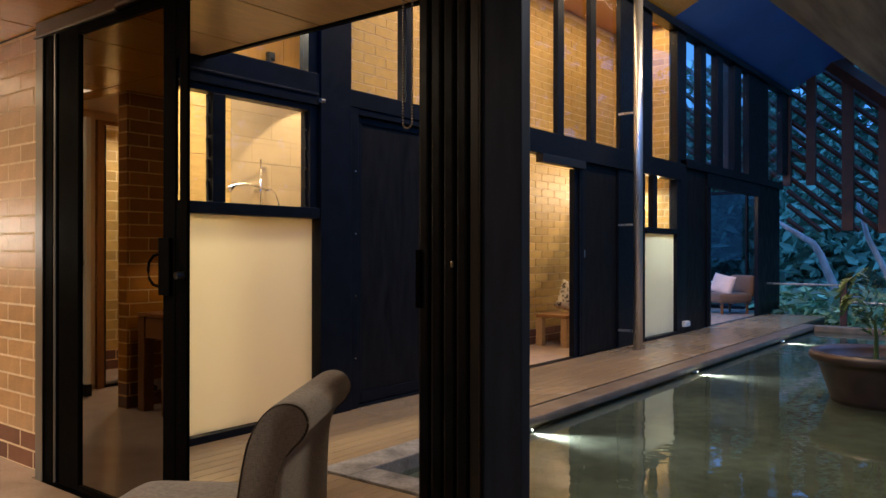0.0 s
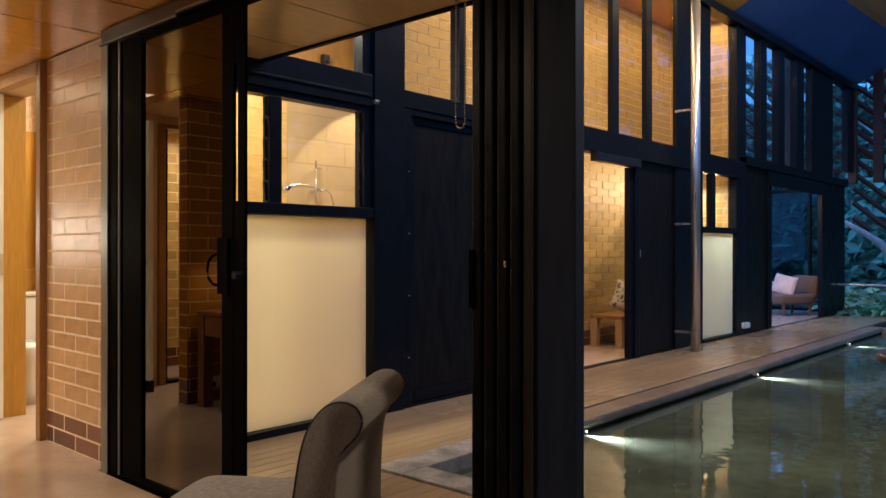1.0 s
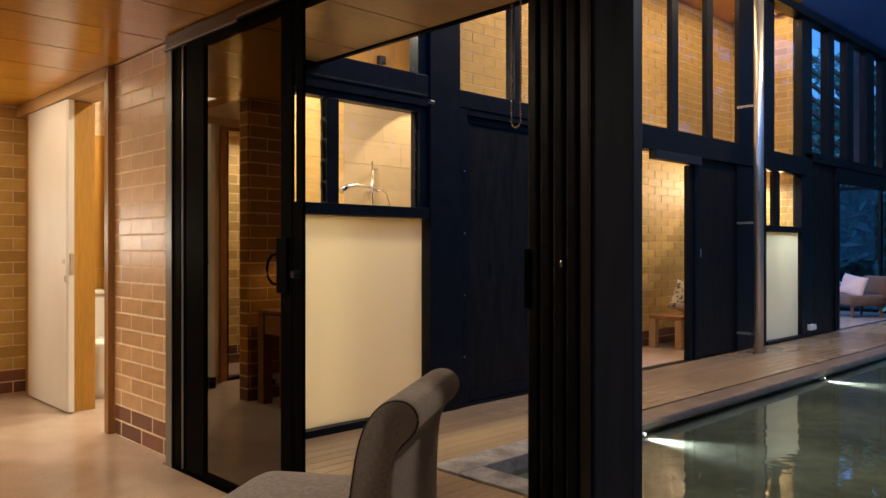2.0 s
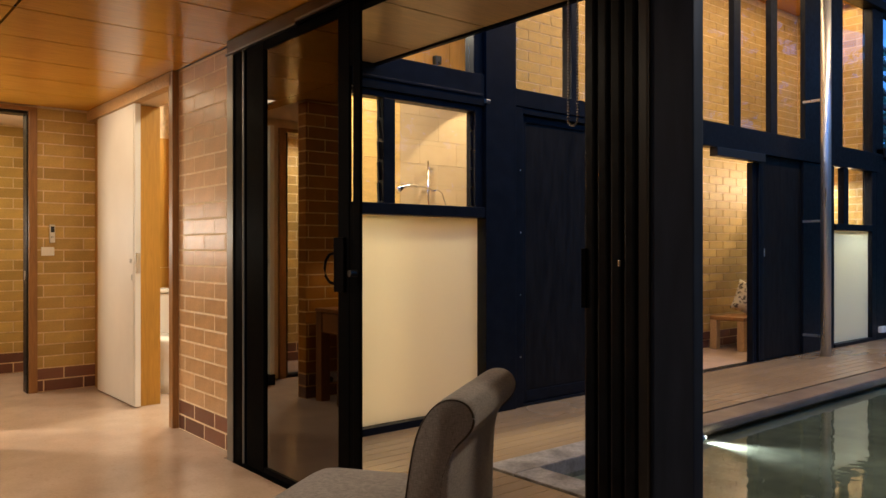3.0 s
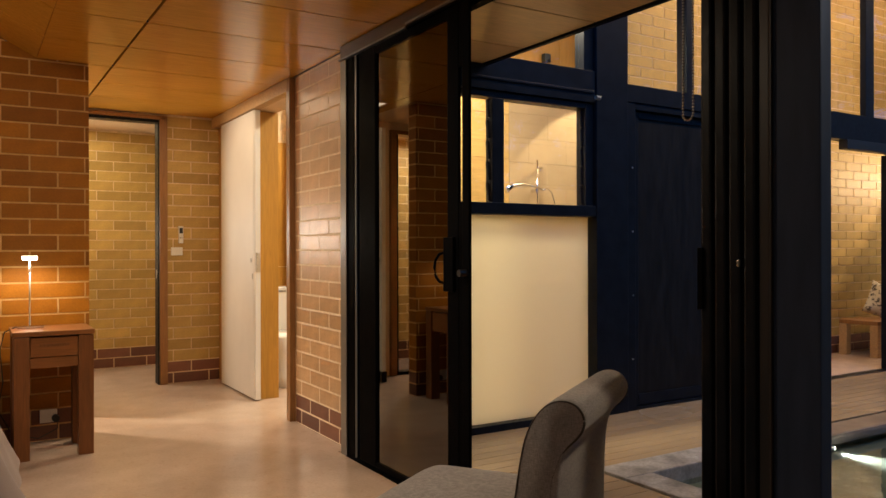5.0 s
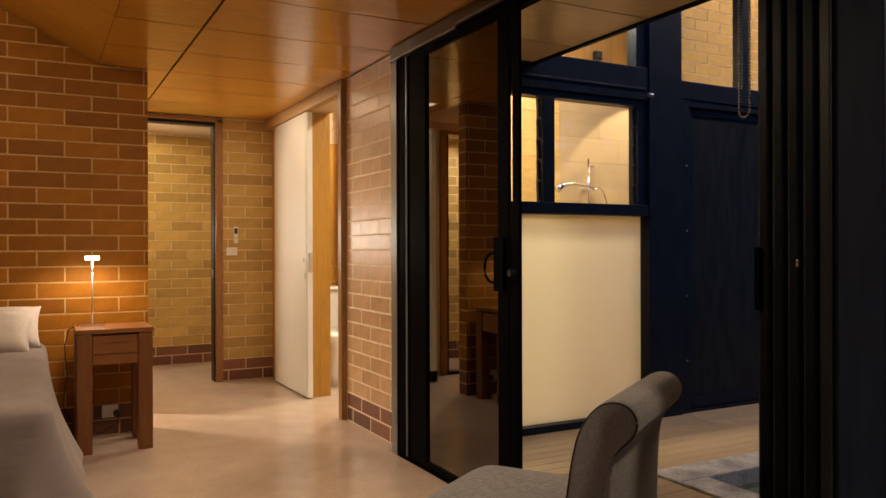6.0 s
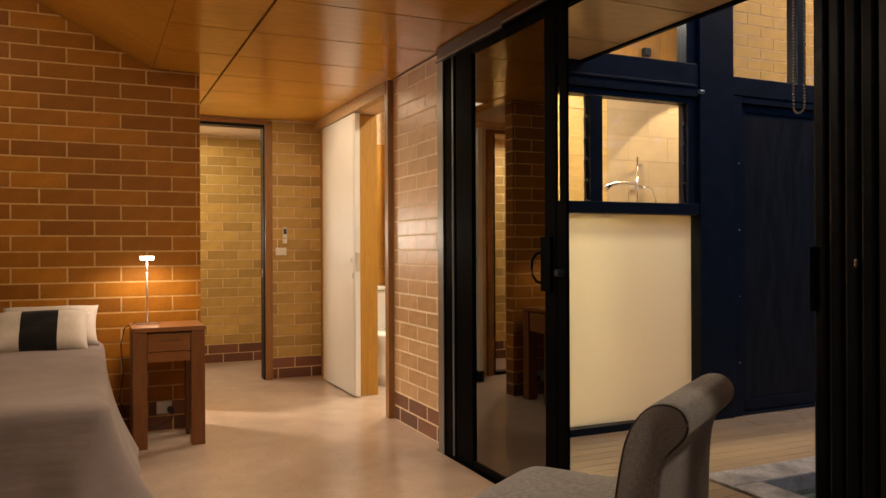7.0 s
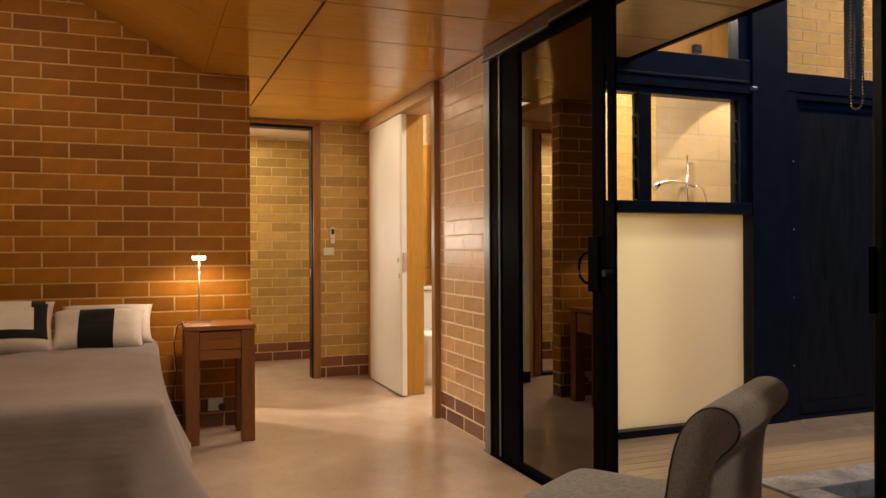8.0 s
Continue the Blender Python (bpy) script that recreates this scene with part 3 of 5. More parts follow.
wall_shower = solid("wall_shower", bx(2.62, 5.6, 5.009, 5.12, 0, 3.0), M_TILE, "large beige tiles on the shower wall", "wall")
for r in range(12):
    for c in range(4):
        x0 = TILE_X + c * 0.4 - (0.2 if r % 2 else 0)
        x1 = min(x0 + 0.3985, 4.75)
        x0 = max(x0, TILE_X)
        if x1 - x0 > 0.02:
            part("tile", bx(x0, x1, 4.997, 5.008, r * 0.2, r * 0.2 + 0.1985, bevel=0.0006), M_TILE, wall_shower)
for r in range(8):
    for x0, x1 in ((2.622, 3.18), (3.183, TILE_X - 0.003)):
        part("panel", bx(x0, x1, 4.997, 5.008, r * 0.36 + 0.02, r * 0.36 + 0.377, bevel=0.0015), M_SHOWER_PLY, wall_shower)
for x0, x1 in ((TILE_X, 4.24), (4.243, 4.75)):
    part("panel", bx(x0, x1, 4.997, 5.008, 2.402, 2.98, bevel=0.0015), M_HONEY, wall_shower)
fixture = thing("wall_fixture", "small dark wall light fixture high in the bathroom", "light fixture")
part("box", bx(4.05, 4.115, 4.95, 4.995, 2.64, 2.71, bevel=0.006), M_BLACK, fixture)
part("arm", cyl(bmesh.new(), (4.08, 4.95, 2.655), (4.08, 4.92, 2.635), 0.008), M_BLACK, fixture)
wall_bath_end = solid("wall_bath_end", bx(4.75, 4.87, FACE + 0.12, 6.6, 0, 2.19), M_PLASTER, "plain wall between the bathroom and guest room", "wall")
wall_lining = solid("wall_lining", bx(1.95, 2.60, 5.30, 5.36, 0.0, 3.0), M_HONEY, "honey timber lined screen in the bathroom", "wall")
wall_lining.matrix_world = pose(0.42, 0.9, 0, 0, 0, 0)
bm = bmesh.new()
box(bm, 1.95, 3.70, FACE + 0.12, 6.6, 3.0, 3.08)
solid("ceiling_bath", bm, M_PLY, "plywood bathroom ceiling", "ceiling")

wall_over_shower = solid("wall_over_shower", bx(2.62, 5.6, 5.0, 5.12, 3.002, 4.05), M_PLY, "plywood lining above the shower wall", "wall")
toilet = thing("toilet", "white porcelain toilet against the bathroom wall", "toilet", (2.16, 6.22, 0))
part("cistern", bx(-0.19, 0.19, 0.0, 0.19, 0.36, 0.74, bevel=0.02), M_PORCELAIN, toilet)
part("lid", bx(-0.2, 0.2, -0.01, 0.195, 0.742, 0.775, bevel=0.01), M_PORCELAIN, toilet)
bm = bmesh.new()
lathe(bm, [(0.0, 0.0), (0.14, 0.0), (0.13, 0.1), (0.17, 0.3), (0.20, 0.40), (0.19, 0.42), (0.0, 0.42)], 28)
bm.transform(Matrix.Translation((0, -0.24, 0)) @ Matrix.Diagonal((0.95, 1.25, 1, 1)))
part("bowl", bm, M_PORCELAIN, toilet, smooth=True)

shower = thing("shower", "chrome hand shower on a wall rail", "shower")
part("rail", cyl(bmesh.new(), (3.95, 4.93, 1.2), (3.95, 4.93, 1.82), 0.008), M_CHROME, shower, smooth=True)
part("bracket", cyl(bmesh.new(), (3.95, 4.93, 1.76), (4.05, 4.995, 1.765), 0.012), M_CHROME, shower)
part("bracket", cyl(bmesh.new(), (3.95, 4.93, 1.57), (3.95, 4.996, 1.57), 0.018), M_CHROME, shower)
bm = bmesh.new()
tube(bm, [(3.97, 4.89, 1.575), (3.85, 4.86, 1.60), (3.72, 4.84, 1.605), (3.62, 4.83, 1.585), (3.56, 4.83, 1.55)], [0.009, 0.010, 0.012, 0.022, 0.028], 12)
part("hand_shower", bm, M_CHROME, shower, smooth=True)
bm = bmesh.new()
tube(bm, [(3.97, 4.90, 1.57), (4.05, 4.92, 1.585), (4.11, 4.94, 1.56), (4.15, 4.95, 1.48), (4.15, 4.96, 1.2)], 0.006, 8)
part("hose", bm, M_CHROME, shower, smooth=True)

# ---- door to the far room ----
door_far = thing("door_1", "oiled timber door frame at the hall end, open", "door frame", kind="structure")
part("jamb", bx(1.318, 1.378, FAR_WALL - 0.02, FAR_WALL + 0.12, 0, 2.165, bevel=0.003), M_JAMB, door_far)
part("jamb_liner", bx(1.307, 1.316, FAR_WALL + 0.0, FAR_WALL + 0.12, 0, 2.12, bevel=0.002), M_STEEL, door_far)
part("head", bx(0.606, 1.378, FAR_WALL - 0.02, FAR_WALL + 0.12, 2.145, 2.175, bevel=0.003), M_JAMB, door_far)
part("head_liner", bx(0.606, 1.316, FAR_WALL, FAR_WALL + 0.12, 2.122, 2.143), M_STEEL, door_far)
part("strike_plate", bx(1.302, 1.306, FAR_WALL + 0.03, FAR_WALL + 0.06, 0.86, 0.93), M_METAL, door_far)

thermo = thing("wall_controller", "white remote controller in a wall cradle", "controller")
part("cradle", bx(1.462, 1.500, FAR_WALL - 0.030, FAR_WALL - 0.002, 1.145, 1.285, bevel=0.005), M_PLASTIC, thermo)
part("display", bx(1.468, 1.494, FAR_WALL - 0.033, FAR_WALL - 0.031, 1.225, 1.270), M_BLACK, thermo)
part("key_bar", bx(1.470, 1.492, FAR_WALL - 0.033, FAR_WALL - 0.031, 1.185, 1.195), M_METAL, thermo)
switch = thing("light_switch", "white plastic light switch plate on brick", "switch")
part("plate", bx(1.405, 1.497, FAR_WALL - 0.016, FAR_WALL - 0.002, 1.045, 1.112, bevel=0.003), M_PLASTIC, switch)
for x in (1.425, 1.451, 1.477):
    part("rocker", bx(x - 0.006, x + 0.006, FAR_WALL - 0.02, FAR_WALL - 0.016, 1.068, 1.09, bevel=0.001), M_PLASTIC, switch)

# ---- folding doors and post on the side opening ----
door_leaf = thing("folding_door", "black framed glass folding door leaf, part open", "door", (1.735, 3.77, 0), 0.0)
# local: -y runs along the leaf towards the post
part("stile", bx(-0.03, 0.0, -0.375, -0.195, 0.02, 2.10, bevel=0.004), M_FRAME, door_leaf)
part("stile", bx(-0.03, -0.016, -1.130, -1.045, 0.02, 2.10, bevel=0.004), M_FRAME, door_leaf)
part("meeting_stile", bx(-0.03, -0.016, -1.208, -1.158, 0.02, 2.10, bevel=0.004), M_FRAME, door_leaf)
# strips added to close the slit, so light shows only between them
part("hinge", bx(-0.028, -0.018, -1.157, -1.131, 0.02, 1.29, bevel=0.002), M_FRAME, door_leaf)
part("hinge", bx(-0.028, -0.018, -1.157, -1.131, 1.84, 2.10, bevel=0.002), M_FRAME, door_leaf)
part("rail", bx(-0.028, -0.002, -1.045, -0.375, 2.06, 2.10, bevel=0.003), M_FRAME, door_leaf)
part("rail", bx(-0.028, -0.002, -1.045, -0.375, 0.02, 0.045, bevel=0.003), M_FRAME, door_leaf)
part("pane", bx(-0.018, -0.010, -1.045, -0.375, 0.045, 2.06), M_GLASS_TINT, door_leaf, "dark reflective glass pane").visible_shadow = False
bm = bmesh.new()
tube(bm, [(-0.03, -1.045, 1.085), (-0.05, -1.012, 1.075), (-0.055, -0.990, 1.05), (-0.055, -0.981, 1.017), (-0.055, -0.990, 0.984), (-0.05, -1.012, 0.960), (-0.03, -1.045, 0.950)], 0.006, 10)
part("handle", bm, M_FRAME, door_leaf, "curved black pull handle", smooth=True)
part("lock_box", bx(-0.045, -0.031, -1.110, -1.035, 0.92, 1.145, bevel=0.003), M_FRAME, door_leaf)
part("knob", cyl(bmesh.new(), (-0.03, -1.185, 1.0), (-0.065, -1.185, 1.0), 0.014), M_BLACK, door_leaf)

strip = thing("door_frame", "black door post with a thin metal bead", "door frame", kind="structure")
part("edge_strip", bx(1.705, 1.765, 3.737, 3.797, 0.0, 2.10, bevel=0.003), M_FRAME, strip)
part("metal_strip", bx(1.700, 1.704, 3.728, 3.797, 0.0, 2.10, bevel=0.001), M_STRIP, strip, "dull grey metal edge")
part("post", bx(1.708, 1.80, 3.645, 3.735, 0.0, 2.10, bevel=0.003), M_FRAME, strip)
part("bead", cyl(bmesh.new(), (1.705, 3.615, 0.02), (1.705, 3.615, 2.10), 0.005), M_STRIP, strip)
part("infill", bx(1.766, 1.80, 3.737, 3.93, 0.0, 2.10), M_FRAME, strip)
part("track", bx(1.725, 1.80, 1.05, 3.78, 2.103, CEIL - 0.006, bevel=0.004), M_FRAME, strip)
part("track_channel", bx(1.742, 1.785, 1.05, 3.60, 2.085, 2.102, bevel=0.002), M_FRAME, strip)
part("fascia", bx(1.708, 1.724, 1.05, 3.815, 2.118, CEIL - 0.006, bevel=0.002), M_DARKWOOD, strip, "oiled timber fascia")
part("fascia_end", bx(1.726, 1.80, 3.784, 3.815, 2.104, CEIL - 0.006, bevel=0.002), M_DARKWOOD, strip)
part("lip", bx(1.699, 1.7235, 3.08, 3.82, 2.106, 2.116, bevel=0.001), M_STRIP, strip, "thin dull metal lip")
part("lip", bx(1.699, 1.707, 1.05, 3.078, 2.122, 2.132, bevel=0.001), M_STRIP, strip, "thin dull metal lip")
part("guide", bx(1.703, 1.7235, 1.05, 3.078, 2.104, 2.1165, bevel=0.001), M_FRAME, strip)
part("sill", bx(1.70, 1.795, 1.05, 3.737, -0.02, 0.006, bevel=0.002), M_FRAME, strip)

stack = thing("folded_doors", "stack of folded black glass door leaves", "door")
for i in range(4):
    y0 = 1.265 + i * 0.046
    part("leaf_edge", bx(1.73, 1.785, y0, y0 + 0.037, 0.02, 2.10, bevel=0.008), M_STEEL, stack)
    bm = bmesh.new()
    box(bm, 0.0, 0.55, -0.008, 0.008, 0.02, 2.10, 0.003, m=pose(1.79, y0 + 0.024, 0, 0, 0, 37))
    part("leaf", bm, M_FRAME, stack)
part("handle_plate", bx(1.722, 1.729, 1.428, 1.445, 0.93, 1.10, bevel=0.002), M_FRAME, stack)
part("catch", bx(1.722, 1.729, 1.309, 1.316, 1.050, 1.068, bevel=0.002), M_METAL, stack)
post = thing("steel_post", "wide black steel post beside the pond", "post")
part("flange", bx(1.745, 1.79, 1.095, 1.225, 0.0, CEIL - 0.006, bevel=0.004), M_POST, post)
part("channel", bx(1.738, 1.79, 1.227, 1.262, 0.0, CEIL - 0.006, bevel=0.006), M_CHANNEL, post, "dark grey metal channel")
# thin rod modelled as the highlight line along the channel's edge
part("bead", cyl(bmesh.new(), (1.739, 1.226, 0.0), (1.739, 1.226, CEIL - 0.006), 0.003), M_CHANNEL, post)

chain = thing("blind_chain", "beaded metal chain of a roller blind", "blind chain")
bm = bmesh.new()
bead = []
CX, CY, CR = 1.66, 1.422, 0.017
z = 1.462
while z < 2.16:
    bead += [(CX, CY - CR, z), (CX, CY + CR, z)]
    z += 0.0085
for k in range(1, 7):
    a = math.pi * k / 7
    bead.append((CX, CY - CR * math.cos(a), 1.462 - CR * math.sin(a)))
for p in bead:
    bmesh.ops.create_icosphere(bm, subdivisions=1, radius=0.0036, matrix=Matrix.Translation(p))
part("bead_chain", bm, M_METAL, chain, smooth=True)

# ---- the long glazed front ----
front = thing("glazed_front", "long black steel and glass front with frosted panels", "facade", kind="structure")
TOP = 3.97


def steel(x0, x1, z0, z1, d0=0.0, d1=0.09, material=None, name="frame", bevel=0.004):
    return part(name, bx(x0, x1, FACE + d0, FACE + d1, z0, z1, bevel=bevel), material or M_STEEL, front)


def pane(x0, x1, z0, z1, material, name="pane", d=0.045, label=""):
    ob = part(name, bx(x0, x1, FACE + d, FACE + d + 0.008, z0, z1), material, front, label)
    ob.visible_shadow = material not in (M_GLASS,)
    return ob


# panelled corner left of the bathroom window
steel(1.80, 2.398, 0, 2.04, 0.01, 0.10, M_PANEL, "panel")
# bathroom bay
steel(2.40, 2.425, 0, 2.04)
pane(2.427, 3.462, 0.045, 1.30, M_FROST, "frosted_pane", label="glowing cream frosted glass")
steel(2.454, 3.47, 0.0, 0.043, -0.01)
steel(2.454, 3.47, 1.302, 1.372, -0.025)
steel(2.665, 2.752, 1.374, 2.0, 0.0, 0.07)
steel(3.404, 3.47, 1.374, 2.04, 0.0)
steel(2.454, 3.402, 2.002, 2.04, 0.0)
for x0, x1 in ((2.429, 2.663), (2.754, 3.402)):
    for i in range(5):
        m = Matrix.Translation((0, FACE + 0.04, 1.376 + 0.125 * i + 0.062)) @ pose(0, 0, 0, -6, 0, 0)
        bm = bmesh.new()
        box(bm, x0, x1, -0.003, 0.003, -0.066, 0.066, m=m)
        blade = part("louvre_blade", bm, M_GLASS, front, "clear glass louvre blade")
        blade.visible_shadow = False
        for xx in (x0, x1 - 0.012):
            bm = bmesh.new()
            box(bm, xx, xx + 0.012, -0.012, 0.008, -0.055, 0.055, 0.002, m=m)
            part("louvre_clip", bm, M_STEEL, front)
steel(1.80, 3.47, 2.042, 2.25, -0.02, 0.10, name="beam")
steel(2.46, 3.45, 2.10, 2.118, -0.03, -0.021, name="flashing")
pane(2.454, 3.39, 2.252, 3.9, M_GLASS)
steel(3.392, 3.472, 2.252, TOP)
steel(3.474, 3.755, 0, TOP, -0.03, 0.10, name="column")
part("bracket", cyl(bmesh.new(), (3.447, FACE - 0.05, 2.07), (3.482, FACE - 0.05, 2.07), 0.014), M_STRIP, front, "small metal catch")
# black door bay
steel(3.757, 6.0, 2.08, 2.20, -0.02, 0.09, name="beam")
steel(3.757, 3.84, 0, 2.078, -0.015)
steel(3.842, 6.0, -0.02, 0.018, -0.005, 0.10, name="sill")
steel(3.842, 5.99, 2.035, 2.078, -0.01)
steel(3.843, 5.0, 0.019, 2.034, 0.03, 0.07, M_PANEL, "door_leaf")
steel(3.862, 3.90, 0.022, 2.028, 0.018, 0.0285, name="door_bead")
steel(3.902, 4.98, 1.985, 2.028, 0.018, 0.0285, name="door_bead")
steel(3.902, 4.98, 0.022, 0.10, 0.018, 0.0285, name="door_bead")
for zz in (0.35, 0.78, 1.21, 1.64):
    part("rivet", cyl(bmesh.new(), (3.81, FACE - 0.0155, zz), (3.81, FACE - 0.019, zz), 0.006, seg=8), M_METAL, front)
steel(5.002, 6.0, 0.0, 2.03, 0.0, 0.09, M_PANEL, "panel")
for x0, x1 in ((3.757, 4.36), (4.44, 5.2), (5.26, 6.04)):
    pane(x0, x1, 2.202, 3.9, M_GLASS)
for x0, x1 in ((4.362, 4.438), (5.202, 5.258)):
    steel(x0, x1, 2.202, TOP)
# guest room bay
steel(6.002, 8.75, 2.012, 2.235, -0.02, 0.09, name="beam")
steel(6.28, 7.14, 1.93, 2.010, -0.05, 0.03, M_BLACK, "door_closer")
for x0, x1 in ((7.02, 7.055), (7.06, 7.095), (7.10, 7.135), (7.14, 7.20)):
    steel(x0, x1, 0.0, 1.928 if x1 < 7.14 else 2.010, 0.0 + 0.02 * (x0 < 7.08), 0.08)
steel(7.202, 8.02, 0, 2.010, 0.03, 0.09, M_PANEL, "panel")
steel(8.022, 8.75, 0, 2.010, 0.0, 0.09)
part("catch", bx(7.225, 7.245, FACE + 0.012, FACE + 0.029, 1.02, 1.10, bevel=0.003), M_METAL, front, "metal door catch")
steel(6.002, 7.20, -0.02, 0.004, -0.01, 0.09, name="sill")
for x0, x1 in ((6.048, 6.64), (6.77, 7.335), (7.47, 8.06)):
    pane(x0, x1, 2.237, 3.9, M_GLASS)
for x0, x1 in ((6.642, 6.768), (7.337, 7.468), (8.062, 8.72)):
    steel(x0, x1, 2.237, TOP, 0.0, 0.055, name="mullion")
pane(8.97, 9.78, 2.237, 3.9, M_GLASS)
steel(8.722, 8.968, 2.237, TOP, 0.0, 0.1, name="mullion")
steel(8.752, 9.90, 2.012, 2.235, -0.02, 0.09, name="beam")
steel(9.782, 10.10, 2.237, TOP, 0.0, 0.1, name="mullion")
pane(8.80, 9.76, 0.04, 1.30, M_FROST_GREEN, "frosted_pane", label="pale green frosted glass")
steel(8.752, 9.77, 0, 0.038, -0.01)
steel(8.752, 9.77, 1.302, 1.372, -0.02)
steel(9.772, 9.90, 0, 2.010)
steel(9.0, 9.12, 1.374, 2.010, 0.0, 0.07)
for x0, x1 in ((8.80, 8.998), (9.122, 9.770)):
    pane(x0, x1, 1.374, 2.010, M_GLASS)
# garden room bay
steel(9.902, 10.10, 0, 2.30, 0.0)
steel(10.102, 10.93, 0, 2.20, 0.03, 0.09, M_PANEL, "panel")
steel(10.932, 10.955, 0, 2.0, 0.0)
steel(11.10, 11.16, 0, 2.0, 0.03, 0.07)
steel(13.40, 13.478, 0, 2.0, 0.0, 0.06)
steel(13.48, 14.80, 0, 2.20, 0.02, 0.09, M_PANEL, "panel")
steel(10.10, 14.9, 2.002 + 0.2, 2.32, -0.02, 0.10, name="beam")
steel(10.932, 13.478, 2.002, 2.198, 0.0, 0.09)
for x0, x1 in ((10.64, 10.87), (11.35, 11.60), (12.14, 12.48), (12.87, 14.0), (14.9, 15.45)):
    steel(x0, x1, 2.322 if x0 < 14.8 else 2.5, TOP, 0.0, 0.1, name="mullion")
for x0, x1 in ((10.102, 10.638), (10.872, 11.348), (11.602, 12.138), (12.482, 12.868), (14.002, 14.898)):
    pane(x0, x1, 2.322, TOP, M_GLASS)
steel(1.8, 15.45, TOP + 0.002, TOP + 0.10, -0.05, 0.12, name="roof_edge")

lightbox = thing("outdoor_socket", "small white outdoor socket box on the black front", "socket")
part("box", bx(9.93, 10.08, FACE - 0.055, FACE - 0.002, 0.085, 0.16, bevel=0.01), M_PLASTIC, lightbox)
part("cover", bx(9.94, 10.07, FACE - 0.068, FACE - 0.056, 0.095, 0.15, bevel=0.006), M_PLASTIC, lightbox)

downpipe = thing("downpipe", "polished steel downpipe in front of the glazing", "downpipe")
part("pipe", cyl(bmesh.new(), (8.02, 3.52, 0.0), (8.02, 3.52, TOP), 0.05, seg=28), M_METAL, downpipe, smooth=True)
for z in (0.2, 1.38, 2.62):
    part("bracket", bx(8.0, 8.04, 3.57, FACE - 0.002, z - 0.012, z + 0.012), M_METAL, downpipe)

# guest room behind
GUEST = 4.66
wall_guest = solid("wall_guest", bx(4.55, 9.90, GUEST + 0.006, GUEST + 0.15, 0, TOP + 0.108), M_MORTAR, "tan brick back wall of the guest room", "wall")
wall_guest_end = solid("wall_guest_end", bx(9.806, 9.898, FACE + 0.12, GUEST, 0, TOP + 0.108), M_MORTAR, "tan brick end wall of the guest room", "wall")
solid("ceiling_guest", bx(1.95, 9.90, FACE + 0.01, 6.6, TOP + 0.11, TOP + 0.16), M_PLY, "plywood ceiling of the long wing", "ceiling")
# mostly out of view; stretched over the pond to keep zenith light off the front
bm = bmesh.new()
shell(bm, [[(2.62, 3.75, 4.075), (9.60, 3.75, 4.075), (9.60, 1.2, 5.3), (2.62, 1.2, 5.3)], [(2.62, 3.75, 4.14), (9.60, 3.75, 4.14), (9.60, 1.2, 5.36), (2.62, 1.2, 5.36)]])
bm.verts.ensure_lookup_table()
bm.faces.new(bm.verts[:4])
bm.faces.new(bm.verts[4:8])
solid("ceiling_wing_eave", bm, M_PLY, "plywood lined raised eave, extended unseen over the pond to block sky", "ceiling")
bench = thing("bench", "low pale timber bench against the brick wall", "bench", (7.66, 4.40, 0))
part("seat", bx(0, 1.1, -0.19, 0.21, 0.32, 0.36, bevel=0.006), M_JAMB, bench)
for x in (0.0, 1.02):
    for y0 in (-0.19, 0.13):
        part("leg", bx(x, x + 0.08, y0, y0 + 0.08, 0, 0.318, bevel=0.005), M_PALE, bench)
part("stretcher", bx(0.082, 1.018, -0.17, -0.14, 0.22, 0.30, bevel=0.003), M_BLACK, bench)


def cushion(bm, w, h, d, m=None, n=14):
    """A plump square cushion: pinched corners, full middle."""
    def pt(i, j, s):
        u, v = 2 * i / n - 1, 2 * j / n - 1
        k = max(0.0, (1 - u ** 4) * (1 - v ** 4)) ** 0.55
        pin = 1 - 0.07 * (1 - abs(u) ** 2) * abs(v) ** 4
        pin2 = 1 - 0.07 * (1 - abs(v) ** 2) * abs(u) ** 4
        return Vector((u * w / 2 * pin2, s * d / 2 * k * (1 + 0.10 * noise.noise((u * 2, v * 2, s * 3.0))), v * h / 2 * pin))
    for s in (-1, 1):
        g = [[bm.verts.new((m or Matrix()) @ pt(i, j, s)) for i in range(n + 1)] for j in range(n + 1)]
        for j in range(n):
            for i in range(n):
                q = (g[j][i], g[j][i + 1], g[j + 1][i + 1], g[j + 1][i])
                bm.faces.new(q if s < 0 else q[::-1])
    bmesh.ops.remove_doubles(bm, verts=bm.verts, dist=0.0008)
    return bm


bm = cushion(bmesh.new(), 0.36, 0.36, 0.14)
cu = tagged(new("cushion", mesh_of("cushion", bm, M_SPOTTED, True)), "cream cushion with dark spots on the bench", "cushion", kind="")
cu.matrix_world = pose(8.16, 4.42, 0.525, -14, 24, -40)

# garden room chair
lounge = thing("lounge_chair", "brown upholstered chair in the garden room", "chair", (13.6, 4.33, 0), -128)
part("seat", bx(-0.32, 0.32, -0.34, 0.28, 0.19, 0.36, bevel=0.05), M_BROWNCLOTH, lounge, smooth=True)
bm = bmesh.new()
box(bm, -0.31, 0.31, 0.18, 0.30, 0.32, 0.70, 0.055, m=pose(0, 0.0, 0, -8, 0, 0))
part("backrest", bm, M_BROWNCLOTH, lounge, smooth=True)
for x in (-0.27, 0.22):
    for yy in (-0.29, 0.20):
        part("leg", cyl(bmesh.new(), (x + 0.025, yy + 0.025, 0.0), (x + 0.025, yy + 0.025, 0.20), 0.018, 0.028), M_TIMBER, lounge)
bm = cushion(bmesh.new(), 0.5, 0.36, 0.14)
